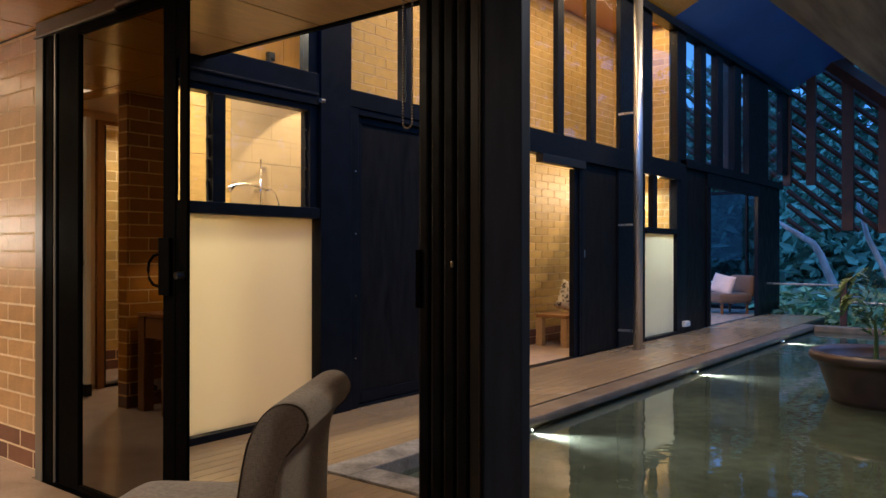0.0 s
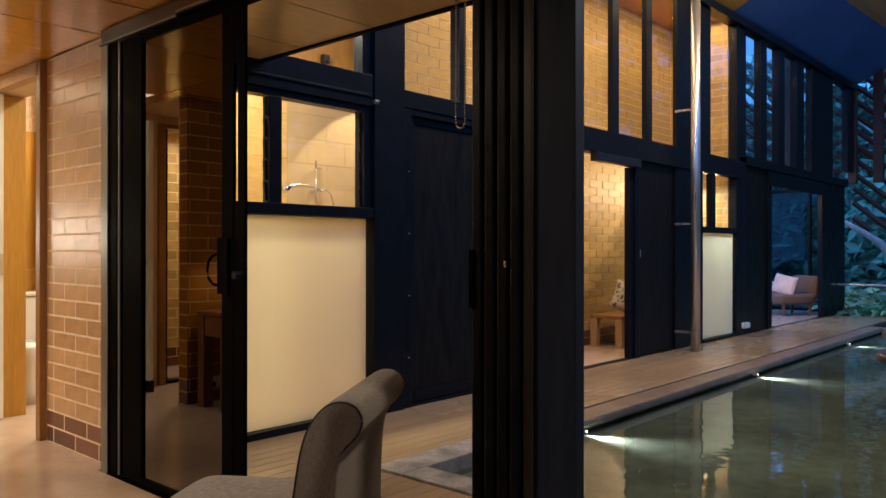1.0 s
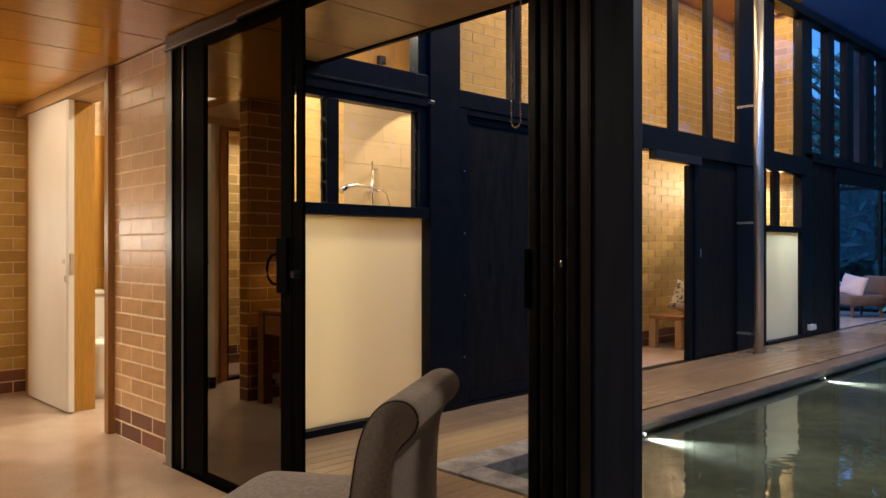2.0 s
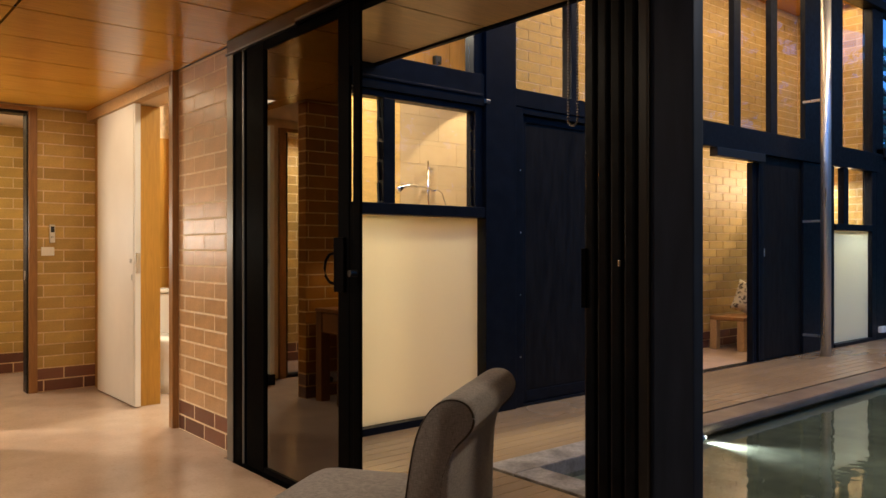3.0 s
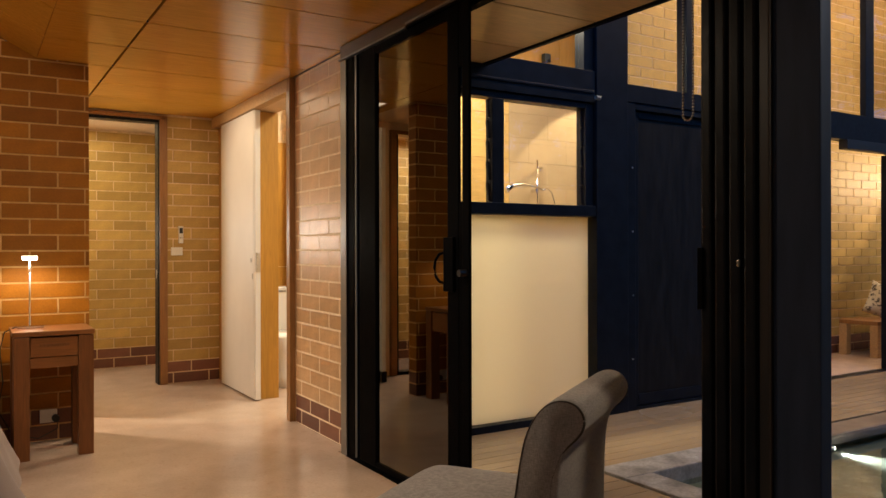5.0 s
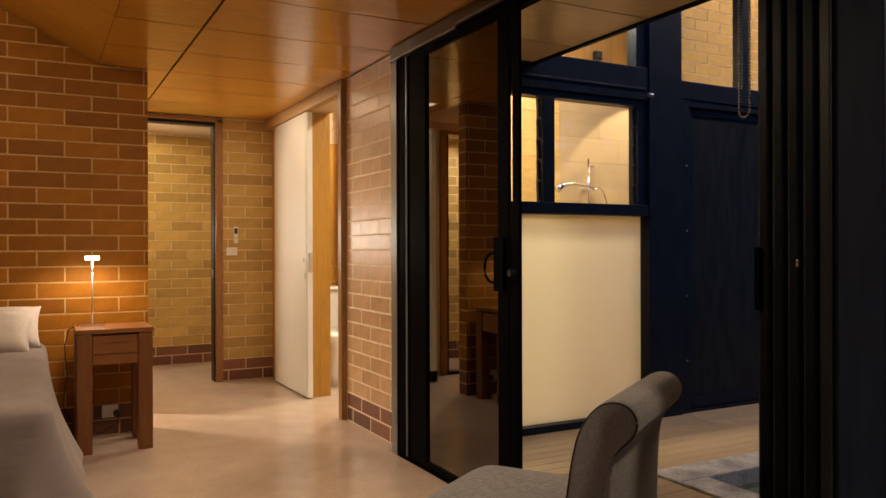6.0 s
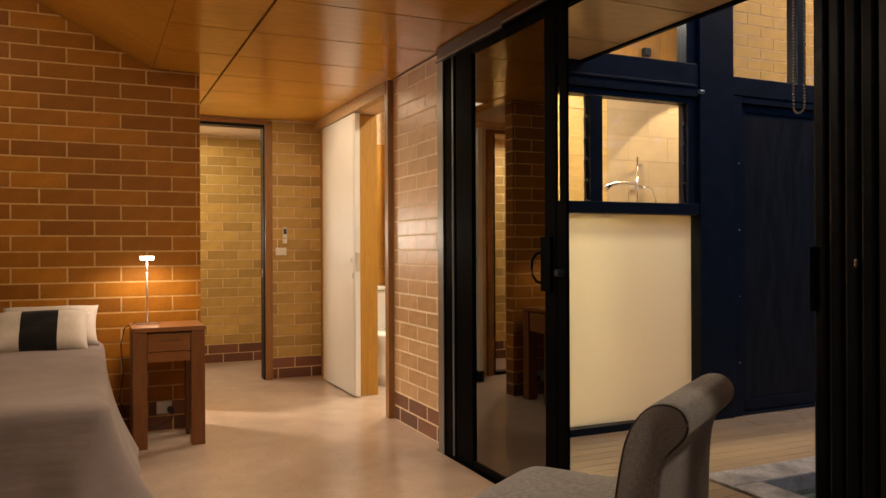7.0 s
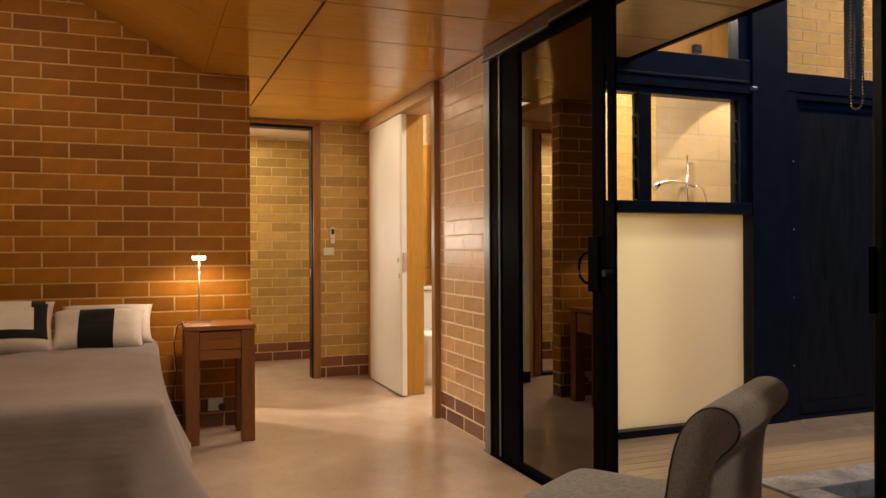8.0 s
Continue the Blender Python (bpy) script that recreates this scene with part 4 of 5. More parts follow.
c2 = tagged(new("cushion", mesh_of("cushion", bm, M_PINK, True)), "plain blush cushion on the brown chair", "cushion")
c2.matrix_world = pose(13.50, 4.37, 0.50, -16, 8, -118)

garden_window = thing("window_1", "tall dark glazed end of the garden room", "window", kind="structure")
part("pane", bx(14.70, 14.708, 3.90, 6.95, 0.06, 2.14), M_GLASS_DUSK, garden_window, "dim glass pane").visible_shadow = False
for y0, y1, z0, z1 in ((3.86, 3.898, 0, 2.2), (4.30, 4.34, 0.062, 2.138), (5.6, 5.65, 0.062, 2.138), (6.952, 7.0, 0, 2.2), (3.9, 6.95, 0.0, 0.058), (3.9, 6.95, 2.142, 2.2)):
    part("frame", bx(14.66, 14.75, y0, y1, z0, z1, bevel=0.004), M_STEEL, garden_window)

# ---- bedroom furniture ----
bed = thing("bed", "bed with a taupe bedspread draped over its sides", "bed")
BX, BY0, BY1, BZ = 0.06, 2.88, 4.90, 0.575
part("mattress", bx(-1.75, BX - 0.03, BY0 + 0.05, BY1, 0.22, BZ - 0.02, bevel=0.05), M_CREAM, bed)
part("base", bx(-1.72, BX - 0.06, BY0 + 0.08, BY1, 0.02, 0.218, bevel=0.02), M_TIMBER, bed)


def bedspread():
    """A cloth over the top, rounded at the edge, falling in a loose flare with folds to the floor."""
    bm = bmesh.new()
    n, rows = 150, 26
    # outline from the headboard along the side, round the foot corner, along the foot end
    per = []
    side, foot, rad = BY1 - BY0, 1.75 + BX, 0.06
    for i in range(n + 1):
        s = i / n * (side + foot)
        if s < side - rad:
            per.append((Vector((BX, BY1 - s, 0)), Vector((1, 0, 0)), s))
        elif s < side + rad:
            a = (s - side + rad) / (2 * rad) * math.pi / 2
            per.append((Vector((BX - rad + rad * math.cos(a), BY0 + rad - rad * math.sin(a), 0)), Vector((math.cos(a), -math.sin(a), 0)), s))
        else:
            per.append((Vector((BX - (s - side), BY0, 0)), Vector((0, -1, 0)), s))
    g = []
    for j in range(rows + 1):
        row = []
        for p, out, s in per:
            f = j / rows
            corner = math.exp(-((s - (BY1 - BY0)) / 0.28) ** 2)
            if j == 0:
                o, z = -0.11, BZ
            elif f < 0.22:
                a = (f - 1 / rows) / 0.22 * math.pi / 2
                o, z = -0.055 + 0.055 * math.sin(a), BZ - 0.055 + 0.055 * math.cos(a)
            else:
                d = (f - 0.22) / 0.78
                turn = s - (BY1 - BY0)
                fold = 0.020 * math.sin(s * 7.0 + 1.5 * math.sin(s * 3.1)) + 0.006 * math.sin(s * 17 + 0.7)
                fold += 0.05 * math.exp(-((turn - 0.09) / 0.05) ** 2) - 0.035 * math.exp(-((turn - 0.22) / 0.08) ** 2)
                away = min(1.0, max(0.0, (s - 0.45) / 0.6))
                o = d * (0.02 + 0.05 * away) + d * d * (0.03 + fold * (0.4 + 0.6 * away) + 0.05 * corner)
                z = (BZ - 0.055) * (1 - d) + (0.20 - 0.03 * corner) * d
            row.append(bm.verts.new(p + out * o + Vector((0, 0, z + 0.004 * noise.noise((s * 5, f * 5, 0))))))
        g.append(row)
    for u, v in zip(g, g[1:]):
        for k in range(n):
            bm.faces.new((u[k], u[k + 1], v[k + 1], v[k]))
    # the flat top, lapped under the first rings
    nx, ny = 40, 50
    top = [[bm.verts.new((BX - 0.085 - (1.75 + BX - 0.085) * i / nx, BY1 - (BY1 - BY0 - 0.085) * j / ny,
                          BZ - 0.0006 + 0.022 * noise.noise((i * 0.22, j * 0.10, 3)) * min(1, i / 8) * min(1, (ny - j) / 8))) for i in range(nx + 1)] for j in range(ny + 1)]
    for u, v in zip(top, top[1:]):
        for k in range(nx):
            bm.faces.new((u[k], u[k + 1], v[k + 1], v[k]))
    return bm


part("bedspread", bedspread(), M_LINEN, bed, "taupe woven bedspread with soft folds", smooth=True)


def pillow(name, label, w, h, d, m, bands):
    """A pillow with stitched dark bands: bands lists (u0, u1, v0, v1) in halves of its face."""
    ob = thing(name, label, "pillow")
    ob.matrix_world = m
    part("cover", cushion(bmesh.new(), w, h, d, n=20), M_CREAM, ob, smooth=True)
    for u0, u1, v0, v1 in bands:
        bm = cushion(bmesh.new(), w, h, d * 1.02, n=40)
        cut = [f for f in bm.faces if not (u0 * w / 2 <= f.calc_center_median().x <= u1 * w / 2 and v0 * h / 2 <= f.calc_center_median().z <= v1 * h / 2)]
        bmesh.ops.delete(bm, geom=cut, context="FACES")
        bmesh.ops.translate(bm, vec=(0, -0.002, 0), verts=bm.verts)
        part("band", bm, M_BLACKCLOTH, ob, "black fabric band", smooth=True)
    return ob


pillow("pillow", "cream pillow with one broad black band", 0.47, 0.26, 0.15, pose(-0.25, 4.60, 0.66, -38, 0, -3), [(-0.40, 0.36, -1.1, 1.1)])
pillow("pillow", "plain cream pillow behind the banded one", 0.48, 0.26, 0.13, pose(-0.21, 4.74, 0.675, -32, 0, 0), [])
pillow("pillow", "cream pillow with a black border", 0.56, 0.33, 0.16, pose(-0.74, 4.56, 0.690, -38, 0, 6), [(0.62, 0.86, -0.66, 1.02), (-1.02, 0.62, -0.66, -0.36)])

stand = thing("nightstand", "oiled timber nightstand with one drawer", "nightstand", (0.385, 4.69, 0))
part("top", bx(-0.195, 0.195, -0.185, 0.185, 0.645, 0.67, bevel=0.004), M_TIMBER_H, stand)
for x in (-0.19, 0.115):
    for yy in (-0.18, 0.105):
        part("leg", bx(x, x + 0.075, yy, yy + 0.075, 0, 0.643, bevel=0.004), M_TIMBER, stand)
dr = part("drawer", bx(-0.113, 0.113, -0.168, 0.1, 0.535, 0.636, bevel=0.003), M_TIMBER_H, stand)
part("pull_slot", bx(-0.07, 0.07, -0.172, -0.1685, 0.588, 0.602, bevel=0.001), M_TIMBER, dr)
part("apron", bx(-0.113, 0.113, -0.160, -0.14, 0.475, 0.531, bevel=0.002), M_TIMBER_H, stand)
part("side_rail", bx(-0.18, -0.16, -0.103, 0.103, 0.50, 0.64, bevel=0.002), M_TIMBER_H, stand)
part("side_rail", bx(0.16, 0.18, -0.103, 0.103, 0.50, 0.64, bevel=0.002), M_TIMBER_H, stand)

LX, LY = 0.285, 4.75
blamp = thing("bedside_lamp", "slim chrome bedside lamp with a lit head", "lamp", (LX, LY, 0.671))
part("base", bx(-0.065, 0.065, -0.05, 0.05, 0, 0.016, bevel=0.004), M_CHROME, blamp)
part("stem", cyl(bmesh.new(), (0, 0, 0.016), (0, 0, 0.37), 0.0042), M_METAL, blamp, smooth=True)
part("joint", cyl(bmesh.new(), (0, 0, 0.30), (0, 0, 0.36), 0.0055), M_METAL, blamp, smooth=True)
part("head", cyl(bmesh.new(), (0, 0, 0.391), (0, 0, 0.396), 0.037, seg=28), M_CHROME, blamp)
part("diffuser", cyl(bmesh.new(), (0, 0, 0.368), (0, 0, 0.390), 0.036, 0.039, seg=28), M_BULB, blamp, "glowing diffuser")
lamp("bedside_glow", "SPOT", 11.5, (1.0, 0.79, 0.60), look((LX, LY - 0.024, 0.671 + 0.362), (LX, LY + 0.03, 0.671)), 0.03, spot=168, blend=0.6)
bm = bmesh.new()
tube(bm, [(-0.066, 0, 0.008), (-0.12, 0.02, -0.02), (-0.14, 0.06, -0.12), (-0.125, 0.09, -0.30), (-0.15, 0.1, -0.45), (-0.08, 0.12, -0.60), (0.05, 0.14, -0.64), (0.15, 0.17, -0.60), (0.15, 0.175, -0.54)], 0.0032, 6)
part("cord", bm, M_BLACK, blamp, smooth=True)

socket = thing("wall_socket", "white wall socket with a black plug", "socket")
part("plate", bx(0.345, 0.435, HEAD_WALL - 0.018, HEAD_WALL - 0.002, 0.105, 0.18, bevel=0.003), M_PLASTIC, socket)
part("plug", cyl(bmesh.new(), (0.425, HEAD_WALL - 0.05, 0.13), (0.425, HEAD_WALL - 0.019, 0.13), 0.02), M_BLACK, socket)


def slipper_chair():
    """A low scroll-back chair; local +x faces away from its front, y is its width."""
    ob = thing("slipper_chair", "grey woven slipper chair with a rolled back", "chair")
    prof = [(-0.02, 0.30), (-0.012, 0.42), (-0.002, 0.52), (0.020, 0.64), (0.052, 0.705), (0.088, 0.737), (0.125, 0.744), (0.155, 0.732), (0.170, 0.705), (0.166, 0.678), (0.150, 0.655), (0.128, 0.632), (0.113, 0.60), (0.105, 0.54), (0.10, 0.42), (0.10, 0.30)]
    smooth = []
    for i in range(len(prof) - 1):
        p0, p1, p2, p3 = (Vector(prof[max(0, min(len(prof) - 1, i + k))]) for k in (-1, 0, 1, 2))
        for t in (0.0, 0.25, 0.5, 0.75):
            smooth.append(0.5 * (2 * p1 + (p2 - p0) * t + (2 * p0 - 5 * p1 + 4 * p2 - p3) * t * t + (3 * p1 - p0 - 3 * p2 + p3) * t ** 3))
    smooth.append(Vector(prof[-1]))
    center = Vector((0.06, 0.56))
    bm = bmesh.new()
    rings = []
    for y, k in ((0.0, 0.86), (0.003, 0.93), (0.009, 0.975), (0.018, 0.995), (0.03, 1.0), (0.14, 1.004), (0.25, 1.006), (0.36, 1.004), (0.47, 1.0), (0.482, 0.995), (0.491, 0.975), (0.497, 0.93), (0.50, 0.86)):
        rings.append([(center.x + (p.x - center.x) * (1 - (1 - k) * 0.6), y, center.y + (p.y - center.y) * (1 - (1 - k) * 0.28)) for p in smooth])
    vs = shell(bm, rings)
    bm.faces.new(vs[0])
    bm.faces.new(vs[-1])
    part("backrest", bm, M_TWEED, ob, smooth=True)
    for y in (0.003, 0.497):
        bm = bmesh.new()
        line = [center + (p - center) * 0.965 for p in smooth[6:44]] + [Vector((0.112, 0.615)), Vector((0.088, 0.55)), Vector((0.076, 0.42))]
        tube(bm, [(p.x, y, p.y) for p in line], 0.0032, 6)
        part("piping", bm, M_PIPING, ob, "dark stitched piping", smooth=True)
    # seat: a soft rounded block
    bm = bmesh.new()
    rings = []
    for z, inset in ((0.25, 0.05), (0.255, 0.02), (0.28, 0.004), (0.33, 0.0), (0.375, 0.006), (0.40, 0.022), (0.415, 0.05), (0.424, 0.10), (0.428, 0.17)):
        ring = []
        for k in range(48):
            a = k / 48 * math.tau
            c, s = math.cos(a), math.sin(a)
            e = 0.22
            x = math.copysign(abs(c) ** e, c) * (0.245 - inset) - 0.235
            y = math.copysign(abs(s) ** e, s) * (0.25 - inset) + 0.25
            ring.append((x, y, z))
        rings.append(ring)
    vs = shell(bm, rings)
    bm.faces.new(vs[0])
    bm.faces.new(vs[-1])
    part("seat", bm, M_TWEED, ob, smooth=True)
    for x in (-0.44, 0.03):
        for y in (0.03, 0.43):
            part("leg", cyl(bmesh.new(), (x + 0.02, y + 0.02, 0.0), (x + 0.02, y + 0.02, 0.29), 0.014, 0.022), M_TIMBER, ob)
    return ob


chair = slipper_chair()
chair.matrix_world = pose(1.125, 1.486, 0, 0, 0, -56.5)

# ---- pond ----
for i, x in enumerate((4.25, 7.27, 10.40)):
    pl = thing("pond_lamp", "small lit pond lamp under the kerb", "lamp", (x, 2.625, -0.068), group="pond lamps")
    part("housing", cyl(bmesh.new(), (0, 0.02, 0), (0.03, -0.02, 0), 0.016), M_METAL, pl)
    part("lens", cyl(bmesh.new(), (0.031, -0.021, 0), (0.034, -0.025, 0), 0.009), M_POND_LAMP, pl, "glowing lens")
    lamp("pond_spot", "SPOT", 480, (0.92, 0.98, 1.0), look((x + 0.03, 2.60, -0.071), (x + 0.12, 1.60, -0.085)), 0.02, spot=66, blend=1.0)

pot = thing("pond_pot", "wide brown glazed pot standing in the pond", "pot", (6.86, 0.96, -0.42))
bm = bmesh.new()
lathe(bm, [(0.0, 0.0), (0.27, 0.0), (0.33, 0.15), (0.40, 0.38), (0.475, 0.60), (0.49, 0.645), (0.525, 0.65), (0.545, 0.67), (0.548, 0.70), (0.53, 0.725), (0.50, 0.725), (0.475, 0.69), (0.45, 0.62), (0.0, 0.61)], 56)
part("bowl", bm, M_POT, pot, smooth=True)
bm = bmesh.new()
lathe(bm, [(0.0, 0.645), (0.25, 0.65), (0.455, 0.63)], 30)
part("soil", bm, M_SOIL, pot)
palm = thing("palm", "young palm with arching fronds in the pot", "plant", (6.80, 1.02, 0.225))


def frond(bm, base, yaw, length, lift, width, n=12):
    """An arching frond with leaflets on both sides."""
    prev = None
    d = Vector((math.cos(yaw), math.sin(yaw), 0))
    for i in range(n + 1):
        f = i / n
        p = Vector(base) + d * (length * f * 0.8) + Vector((0, 0, lift * (f - 0.75 * f * f) * 1.9))
        if prev is not None and i > 2:
            side = Vector((-d.y, d.x, 0))
            for s in (-1, 1):
                tip = p + side * s * width * math.sin(math.pi * min(1, f * 0.9 + 0.1)) + d * width * 0.6 + Vector((0, 0, -width * 0.35))
                mid_p = (p + tip) / 2 + d * 0.02
                a, b, c, e = bm.verts.new(prev), bm.verts.new(mid_p + d * 0.02), bm.verts.new(tip), bm.verts.new(mid_p - d * 0.02)
                bm.faces.new((a, b, c, e))
        prev = p.copy()


bm = bmesh.new()
for k in range(11):
    frond(bm, (0, 0, 0.05), k * 2.4, random.uniform(0.22, 0.45), random.uniform(0.6, 1.1), 0.09, 16)
part("fronds", bm, M_PALM, palm)
bm = bmesh.new()
tube(bm, [(0, 0, 0.0), (0.01, 0.0, 0.2), (0.0, 0.01, 0.34)], [0.022, 0.016, 0.01])
part("stem", bm, M_PALM, palm)

# ---- garden ----
def leafy(bm, center, size, count, leaf):
    for _ in range(count):
        a, b = random.uniform(0, math.tau), random.uniform(-1, 1)
        r = random.uniform(0.35, 1.0) ** 0.6
        q = Vector((math.cos(a) * math.sqrt(1 - b * b) * size[0] * r, math.sin(a) * math.sqrt(1 - b * b) * size[1] * r, b * size[2] * r)) + Vector(center)
        m = Matrix.Translation(q) @ pose(0, 0, 0, random.uniform(-80, 80), random.uniform(-80, 80), random.uniform(0, 360))
        l = leaf * random.uniform(0.6, 1.4)
        vs = [bm.verts.new(m @ Vector(p)) for p in ((0, -l, 0), (l * 0.35, 0, 0.05 * l), (0, l, 0), (-l * 0.35, 0, 0.05 * l))]
        bm.faces.new(vs)


random.seed(7)
hedge = thing("far_woods", "dark garden woods at dusk, with unseen trees added to block sky", "woods", kind="stuff")
bm = bmesh.new()
# southern trees are out of view, made tall to keep sky light off the front
for k in range(1500):
    a = random.uniform(-1.75, 0.05)
    r = random.uniform(26, 32)
    leafy(bm, (5 + r * math.cos(a), r * math.sin(a) + 2, random.uniform(-0.5, 6.5 if a > -0.35 else 15.0)), (1.3, 1.3, 1.0), 28, 0.42)
for k in range(700):
    x, yy = random.uniform(21, 27), random.uniform(-3, 16)
    leafy(bm, (x, yy, random.uniform(-0.6, 1.0) + 2.6 * random.random() ** 2), (0.8, 0.8, 0.7), 40, 0.22)
for k in range(400):
    x, yy = random.uniform(25, 29), random.uniform(-3, 10.0)
    leafy(bm, (x, yy, random.uniform(1.5, 7.2 if yy < 5.6 else 5.6)), (0.9, 0.9, 0.8), 34, 0.24)
part("foliage", bm, M_LEAF, hedge)["kind"] = "stuff"
for i in range(16):
    x, yy = random.uniform(20, 32), -7 + i * 1.35 + random.uniform(-0.5, 0.5)
    h = random.uniform(4.0, 9.0)
    tr = thing("tree", "dark leafy garden tree against the dusk sky", "tree", (x, yy, -0.8), group="garden trees")
    bm = bmesh.new()
    lean = random.uniform(-0.8, 0.8)
    tube(bm, [(0, 0, 0), (lean * 0.2, 0, h * 0.35), (lean * 0.6, 0.2, h * 0.65), (lean, 0.1, h * 0.9)], [0.18, 0.13, 0.09, 0.03], 9)
    for k in range(6):
        a, z0 = random.uniform(0, 6.28), h * random.uniform(0.35, 0.75)
        tube(bm, [(lean * 0.4, 0, z0), (lean * 0.4 + math.cos(a) * 0.9, math.sin(a) * 0.9, z0 + 0.7), (lean * 0.4 + math.cos(a) * 1.7, math.sin(a) * 1.7, z0 + 1.1)], [0.06, 0.04, 0.015], 6)
    part("trunk", bm, M_BARK, tr, smooth=True)
    bm = bmesh.new()
    for k in range(11):
        leafy(bm, (lean + random.uniform(-1.7, 1.7), random.uniform(-1.7, 1.7), h * random.uniform(0.25, 1.0)), (0.8, 0.8, 0.6), 150, 0.16)
    part("crown", bm, M_LEAF, tr)
branch = thing("leaning_tree", "pale leaning tree trunk with bare limbs", "tree", (16.0, 0, 0))
bm = bmesh.new()
tube(bm, [(0.1, 3.0, -0.82), (0, 3.02, -0.1), (0, 3.05, 0.3), (0, 3.21, 0.68), (0.05, 3.34, 1.0), (0, 3.46, 1.22), (0, 3.75, 1.42), (0, 3.96, 1.55), (0.1, 4.3, 1.8)], [0.09, 0.085, 0.08, 0.075, 0.07, 0.065, 0.055, 0.045, 0.02], 10)
tube(bm, [(0, 3.05, 0.3), (-0.1, 2.7, 0.22), (-0.15, 2.2, 0.1), (-0.2, 1.6, 0.02)], [0.06, 0.035, 0.025, 0.015], 8)
part("trunk", bm, M_BARK, branch, smooth=True)
bm = bmesh.new()
tube(bm, [(0.3, 1.8, -0.82), (0.3, 2.1, 0.3), (0.3, 2.3, 0.73), (0.3, 2.58, 1.33), (0.3, 2.75, 2.0)], [0.08, 0.07, 0.06, 0.05, 0.03], 9)
part("limb", bm, M_BARK, branch, smooth=True)
for x, yy, h in ((14.5, 3.75, 0.62), (14.6, 3.35, 0.55), (14.7, 2.95, 0.6), (14.4, 2.5, 0.5), (14.9, 2.2, 0.62), (15.0, 3.5, 0.8)):
    sh = thing("broadleaf_plant", "broad-leaved plant with pale glossy leaves", "plant", (x, yy, -0.8), group="broadleaf plants")
    bm = bmesh.new()
    for k in range(46):
        a, lean, l = random.uniform(0, math.tau), random.uniform(0.1, 0.45), random.uniform(0.10, 0.19)
        m = Matrix.Translation((math.cos(a) * lean, math.sin(a) * lean, h * random.uniform(0.5, 1.45))) @ pose(0, 0, 0, random.uniform(-45, 45), random.uniform(-45, 45), random.uniform(0, 360))
        vs = [bm.verts.new(m @ Vector(p)) for p in ((0, -l, 0), (l * 0.42, -l * 0.3, 0.03), (l * 0.38, l * 0.35, 0.04), (0, l, -0.03), (-l * 0.38, l * 0.35, 0.04), (-l * 0.42, -l * 0.3, 0.03))]
        bm.faces.new(vs)
    part("leaves", bm, M_LEAF_LIGHT, sh)
    bm = bmesh.new()
    for k in range(7):
        a = k * 0.9
        tube(bm, [(0, 0, 0), (math.cos(a) * 0.12, math.sin(a) * 0.12, h * 0.6), (math.cos(a) * 0.3, math.sin(a) * 0.3, h)], [0.012, 0.01, 0.006], 5)
    part("stems", bm, M_LEAF, sh)
for i in range(26):
    x, yy = random.uniform(14.5, 19), random.uniform(-4, 5.5)
    sh = thing("shrub", "low broad-leaved garden shrub", "shrub", (x, yy, -0.8), group="garden shrubs")
    bm = bmesh.new()
    leafy(bm, (0, 0, 0.65), (0.6, 0.6, 0.6), 120, 0.17)
    part("leaves", bm, M_LEAF_LIGHT if i % 2 else M_LEAF, sh)

rail = thing("handrail", "thin pale metal garden handrail", "handrail")
part("bar", cyl(bmesh.new(), (14.0, 5.0, 0.52), (14.0, 2.6, 0.52), 0.02), M_METAL, rail)
part("bar", cyl(bmesh.new(), (13.2, 2.4, 0.30), (13.2, -2.0, 0.18), 0.018), M_METAL, rail)
part("post", bx(13.96, 14.06, 2.52, 2.62, -0.8, 0.56, bevel=0.005), M_BATTEN, rail)

screen = thing("batten_screen", "slanted dark red timber batten sunscreen", "sunscreen")
SX = 15.3
for yy, w, z0, z1 in ((3.78, 0.14, 2.3, 4.1), (3.36, 0.16, 2.3, 4.4), (2.75, 0.19, 1.45, 4.75), (2.18, 0.17, 1.4, 4.3), (1.3, 0.17, 1.4, 3.6)):
    part("post", bx(SX, SX + 0.12, yy - w / 2, yy + w / 2, z0, z1, bevel=0.01), M_BATTEN, screen)
for i in range(17):
    z0 = 5.2 - i * 0.27
    ya, yb = 3.80, max(0.9, 3.80 - (z0 - 1.45) / 0.86)
    if z0 > 4.7:
        ya = 3.80 - (z0 - 4.7) / 0.86
    if ya - yb > 0.15:
        bm = bmesh.new()
        tube(bm, [(SX + 0.18, ya, z0 - 0.86 * (3.80 - ya)), (SX + 0.18, yb, z0 - 0.86 * (3.80 - yb))], 0.045, 4)
        part("batten", bm, M_BATTEN, screen)
for i in range(17):
    z0 = 0.3 + i * 0.27
    ya, yb = max(3.95, 3.95 + (2.35 - z0) / 0.86), min(6.6, 3.95 + (4.9 - z0) / 0.86)
    if yb - ya > 0.2:
        bm = bmesh.new()
        tube(bm, [(SX + 0.18, ya, z0 + 0.86 * (ya - 3.95)), (SX + 0.18, yb, z0 + 0.86 * (yb - 3.95))], 0.045, 4)
        part("batten", bm, M_BATTEN, screen)
for yy in (4.9, 6.3):
    part("post", bx(SX, SX + 0.12, yy - 0.07, yy + 0.07, 2.3, 4.95, bevel=0.01), M_BATTEN, screen)
bm = bmesh.new()
tube(bm, [(SX - 0.05, 3.16, 4.62), (SX - 0.05, 0.6, 2.42)], 0.15, 4)
part("beam", bm, M_BATTEN, screen)

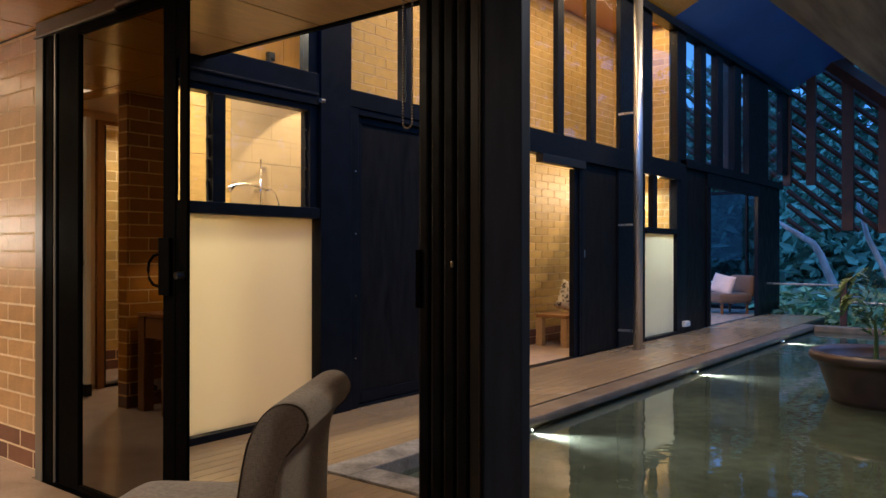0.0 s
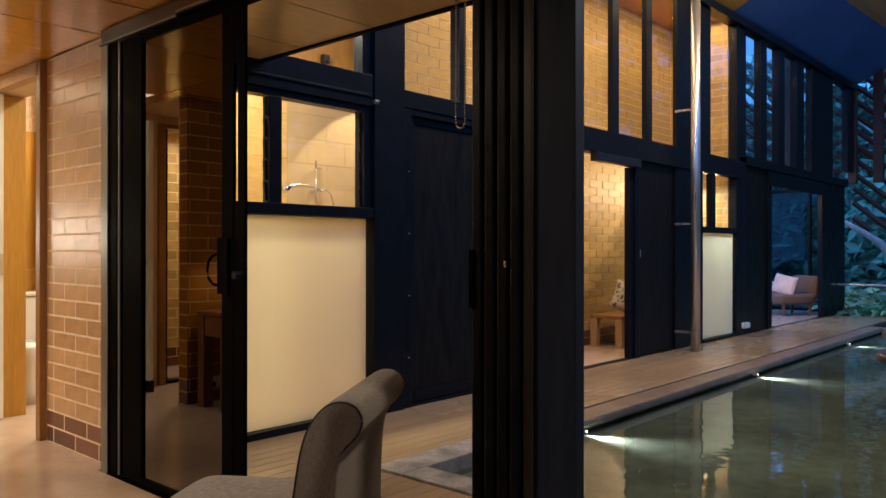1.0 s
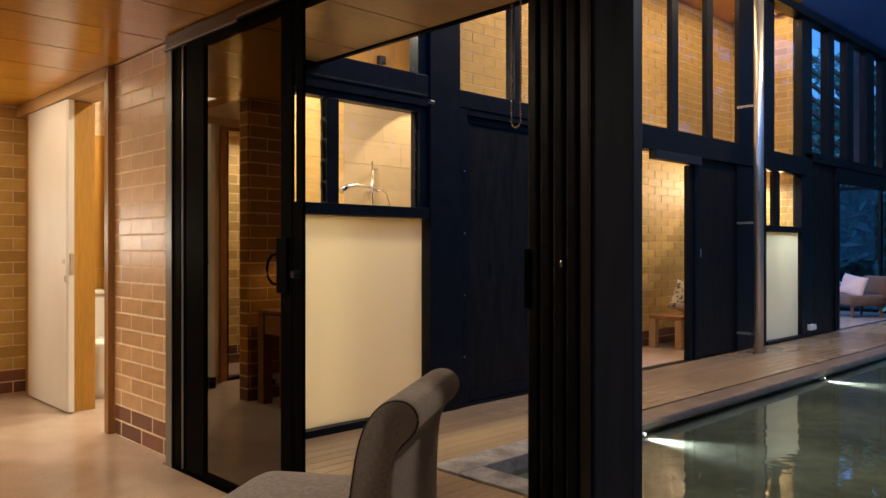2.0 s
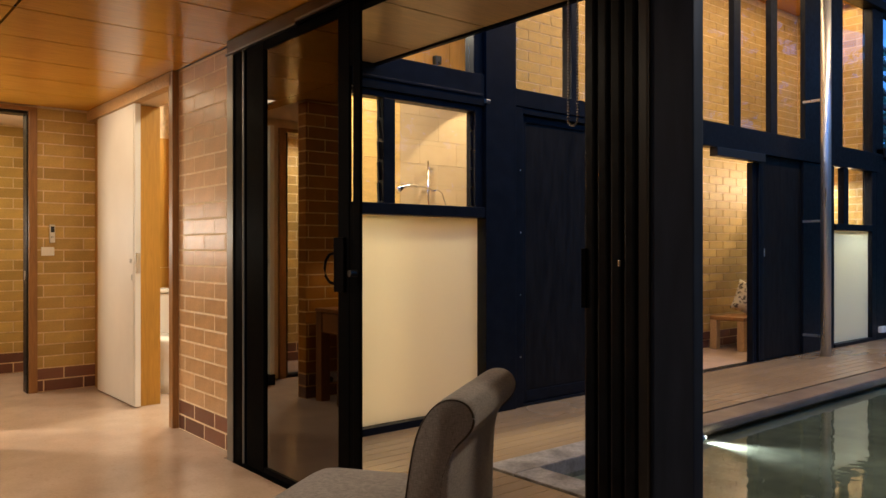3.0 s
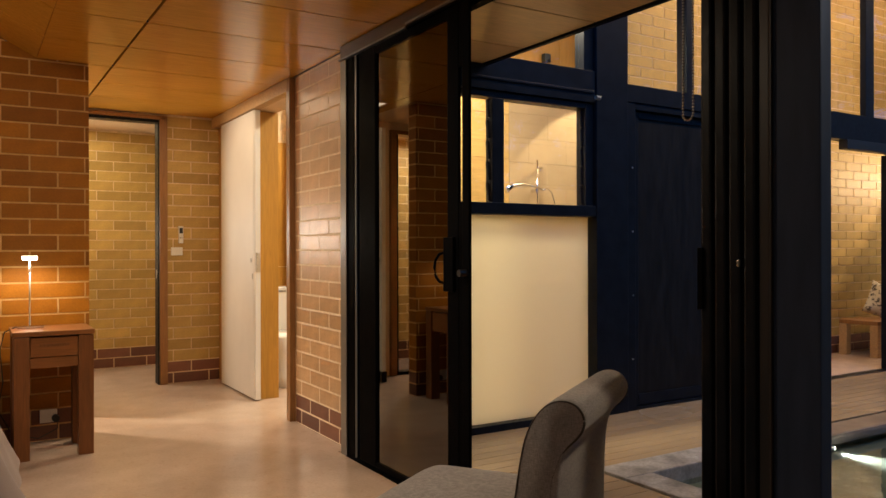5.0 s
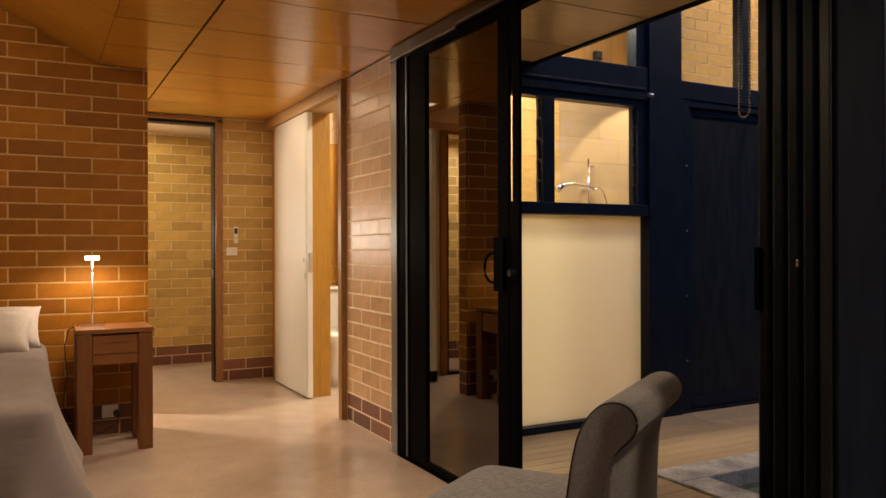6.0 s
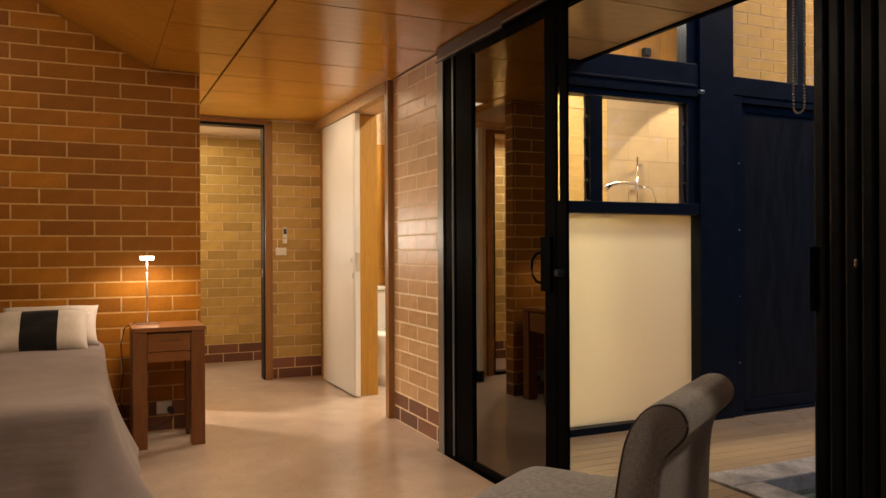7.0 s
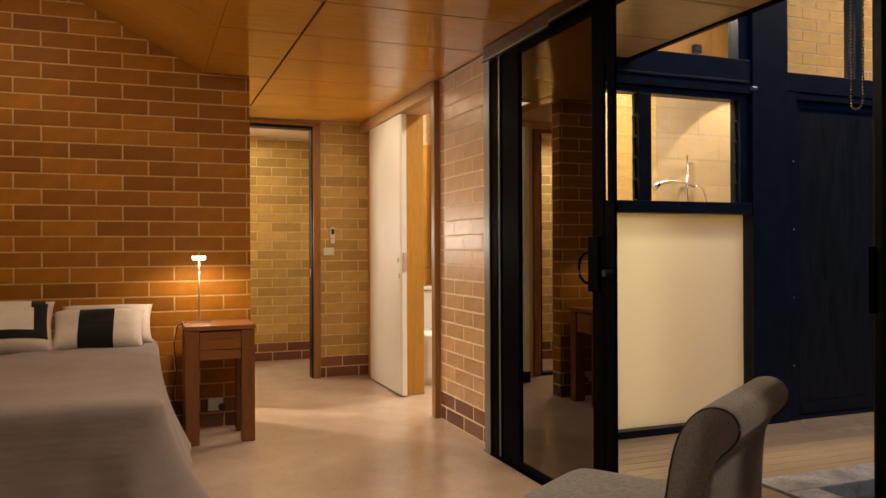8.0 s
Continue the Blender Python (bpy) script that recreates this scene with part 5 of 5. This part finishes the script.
roof = thing("roof_soffit", "metal roof underside over the glazed wing, coloured by dusk light", "roof", kind="structure")
bm = bmesh.new()
shell(bm, [[(9.62, 3.76, 4.078), (15.4, 3.76, 4.078), (15.4, -0.6, 6.18), (9.62, -0.6, 6.18)], [(9.62, 3.76, 4.14), (15.4, 3.76, 4.14), (15.4, -0.6, 6.24), (9.62, -0.6, 6.24)]])
bm.verts.ensure_lookup_table()
bm.faces.new(bm.verts[:4])
bm.faces.new(bm.verts[4:8])
part("sheet", bm, M_SOFFIT, roof)

eave = thing("eave", "grey underside of the near roof eave, lengthened unseen to block sky", "eave", kind="structure")
# only the edge is in view; the rest runs south to block sky light
bm = bmesh.new()
shell(bm, [[(2.2, 1.114, 2.30), (7.5, 0.865, 2.30), (7.5, -8.0, 2.46), (2.2, -8.0, 2.46)], [(2.2, 1.114, 2.36), (7.5, 0.865, 2.36), (7.5, -8.0, 2.52), (2.2, -8.0, 2.52)]])
bm.verts.ensure_lookup_table()
bm.faces.new(bm.verts[:4])
bm.faces.new(bm.verts[4:8])
part("lining", bm, M_EAVE, eave)

# ---- bricks last ----
brickwork(wall_pier, 0.71, CEIL, lambda a, z: pose(SIDE, 4.65 - a, z, 0, 0, -90), M_BRICK_GLAZED, M_BRICK_DARK, 0.10)
brickwork(wall_guest_end, 0.78, TOP + 0.1, lambda a, z: pose(9.80, 4.65 - a, z, 0, 0, -90), M_BRICK_CREAM, M_BRICK_DARK)
brickwork(wall_far, 0.50, CEIL, lambda a, z: pose(1.38 + a, FAR_WALL, z), M_BRICK_CREAM, M_BRICK_DARK, 0.05)
brickwork(wall_end, 2.2, CEIL, lambda a, z: pose(0.0 + a, 7.66, z), M_BRICK_CREAM, M_BRICK_DARK)
brickwork(wall_dressing, 1.6, CEIL, lambda a, z: pose(-1.3 + a, 6.72, z), M_BRICK_CREAM, M_BRICK_DARK)
end_brick, end_dark = brick_piece("brick", 0.108, M_BRICK_RED), brick_piece("brick", 0.108, M_BRICK_DARK)
for row in range(24):
    ob = new("brick", end_dark if row < 2 else end_brick)
    ob.parent = wall_head
    ob.matrix_world = pose(0.609, HEAD_WALL + 0.003, row * COURSE + 0.004, 0, 0, 90)
brickwork(wall_head, 4.6, 3.3, lambda a, z: pose(-3.993 + a, HEAD_WALL, z), M_BRICK_RED, M_BRICK_DARK, 0.12, 700, top=lambda a: slope_top(-3.993 + a) + 0.16)
brickwork(wall_guest, 5.23, TOP, lambda a, z: pose(4.57 + a, GUEST, z), M_BRICK_CREAM, M_BRICK_DARK, 0, 300)
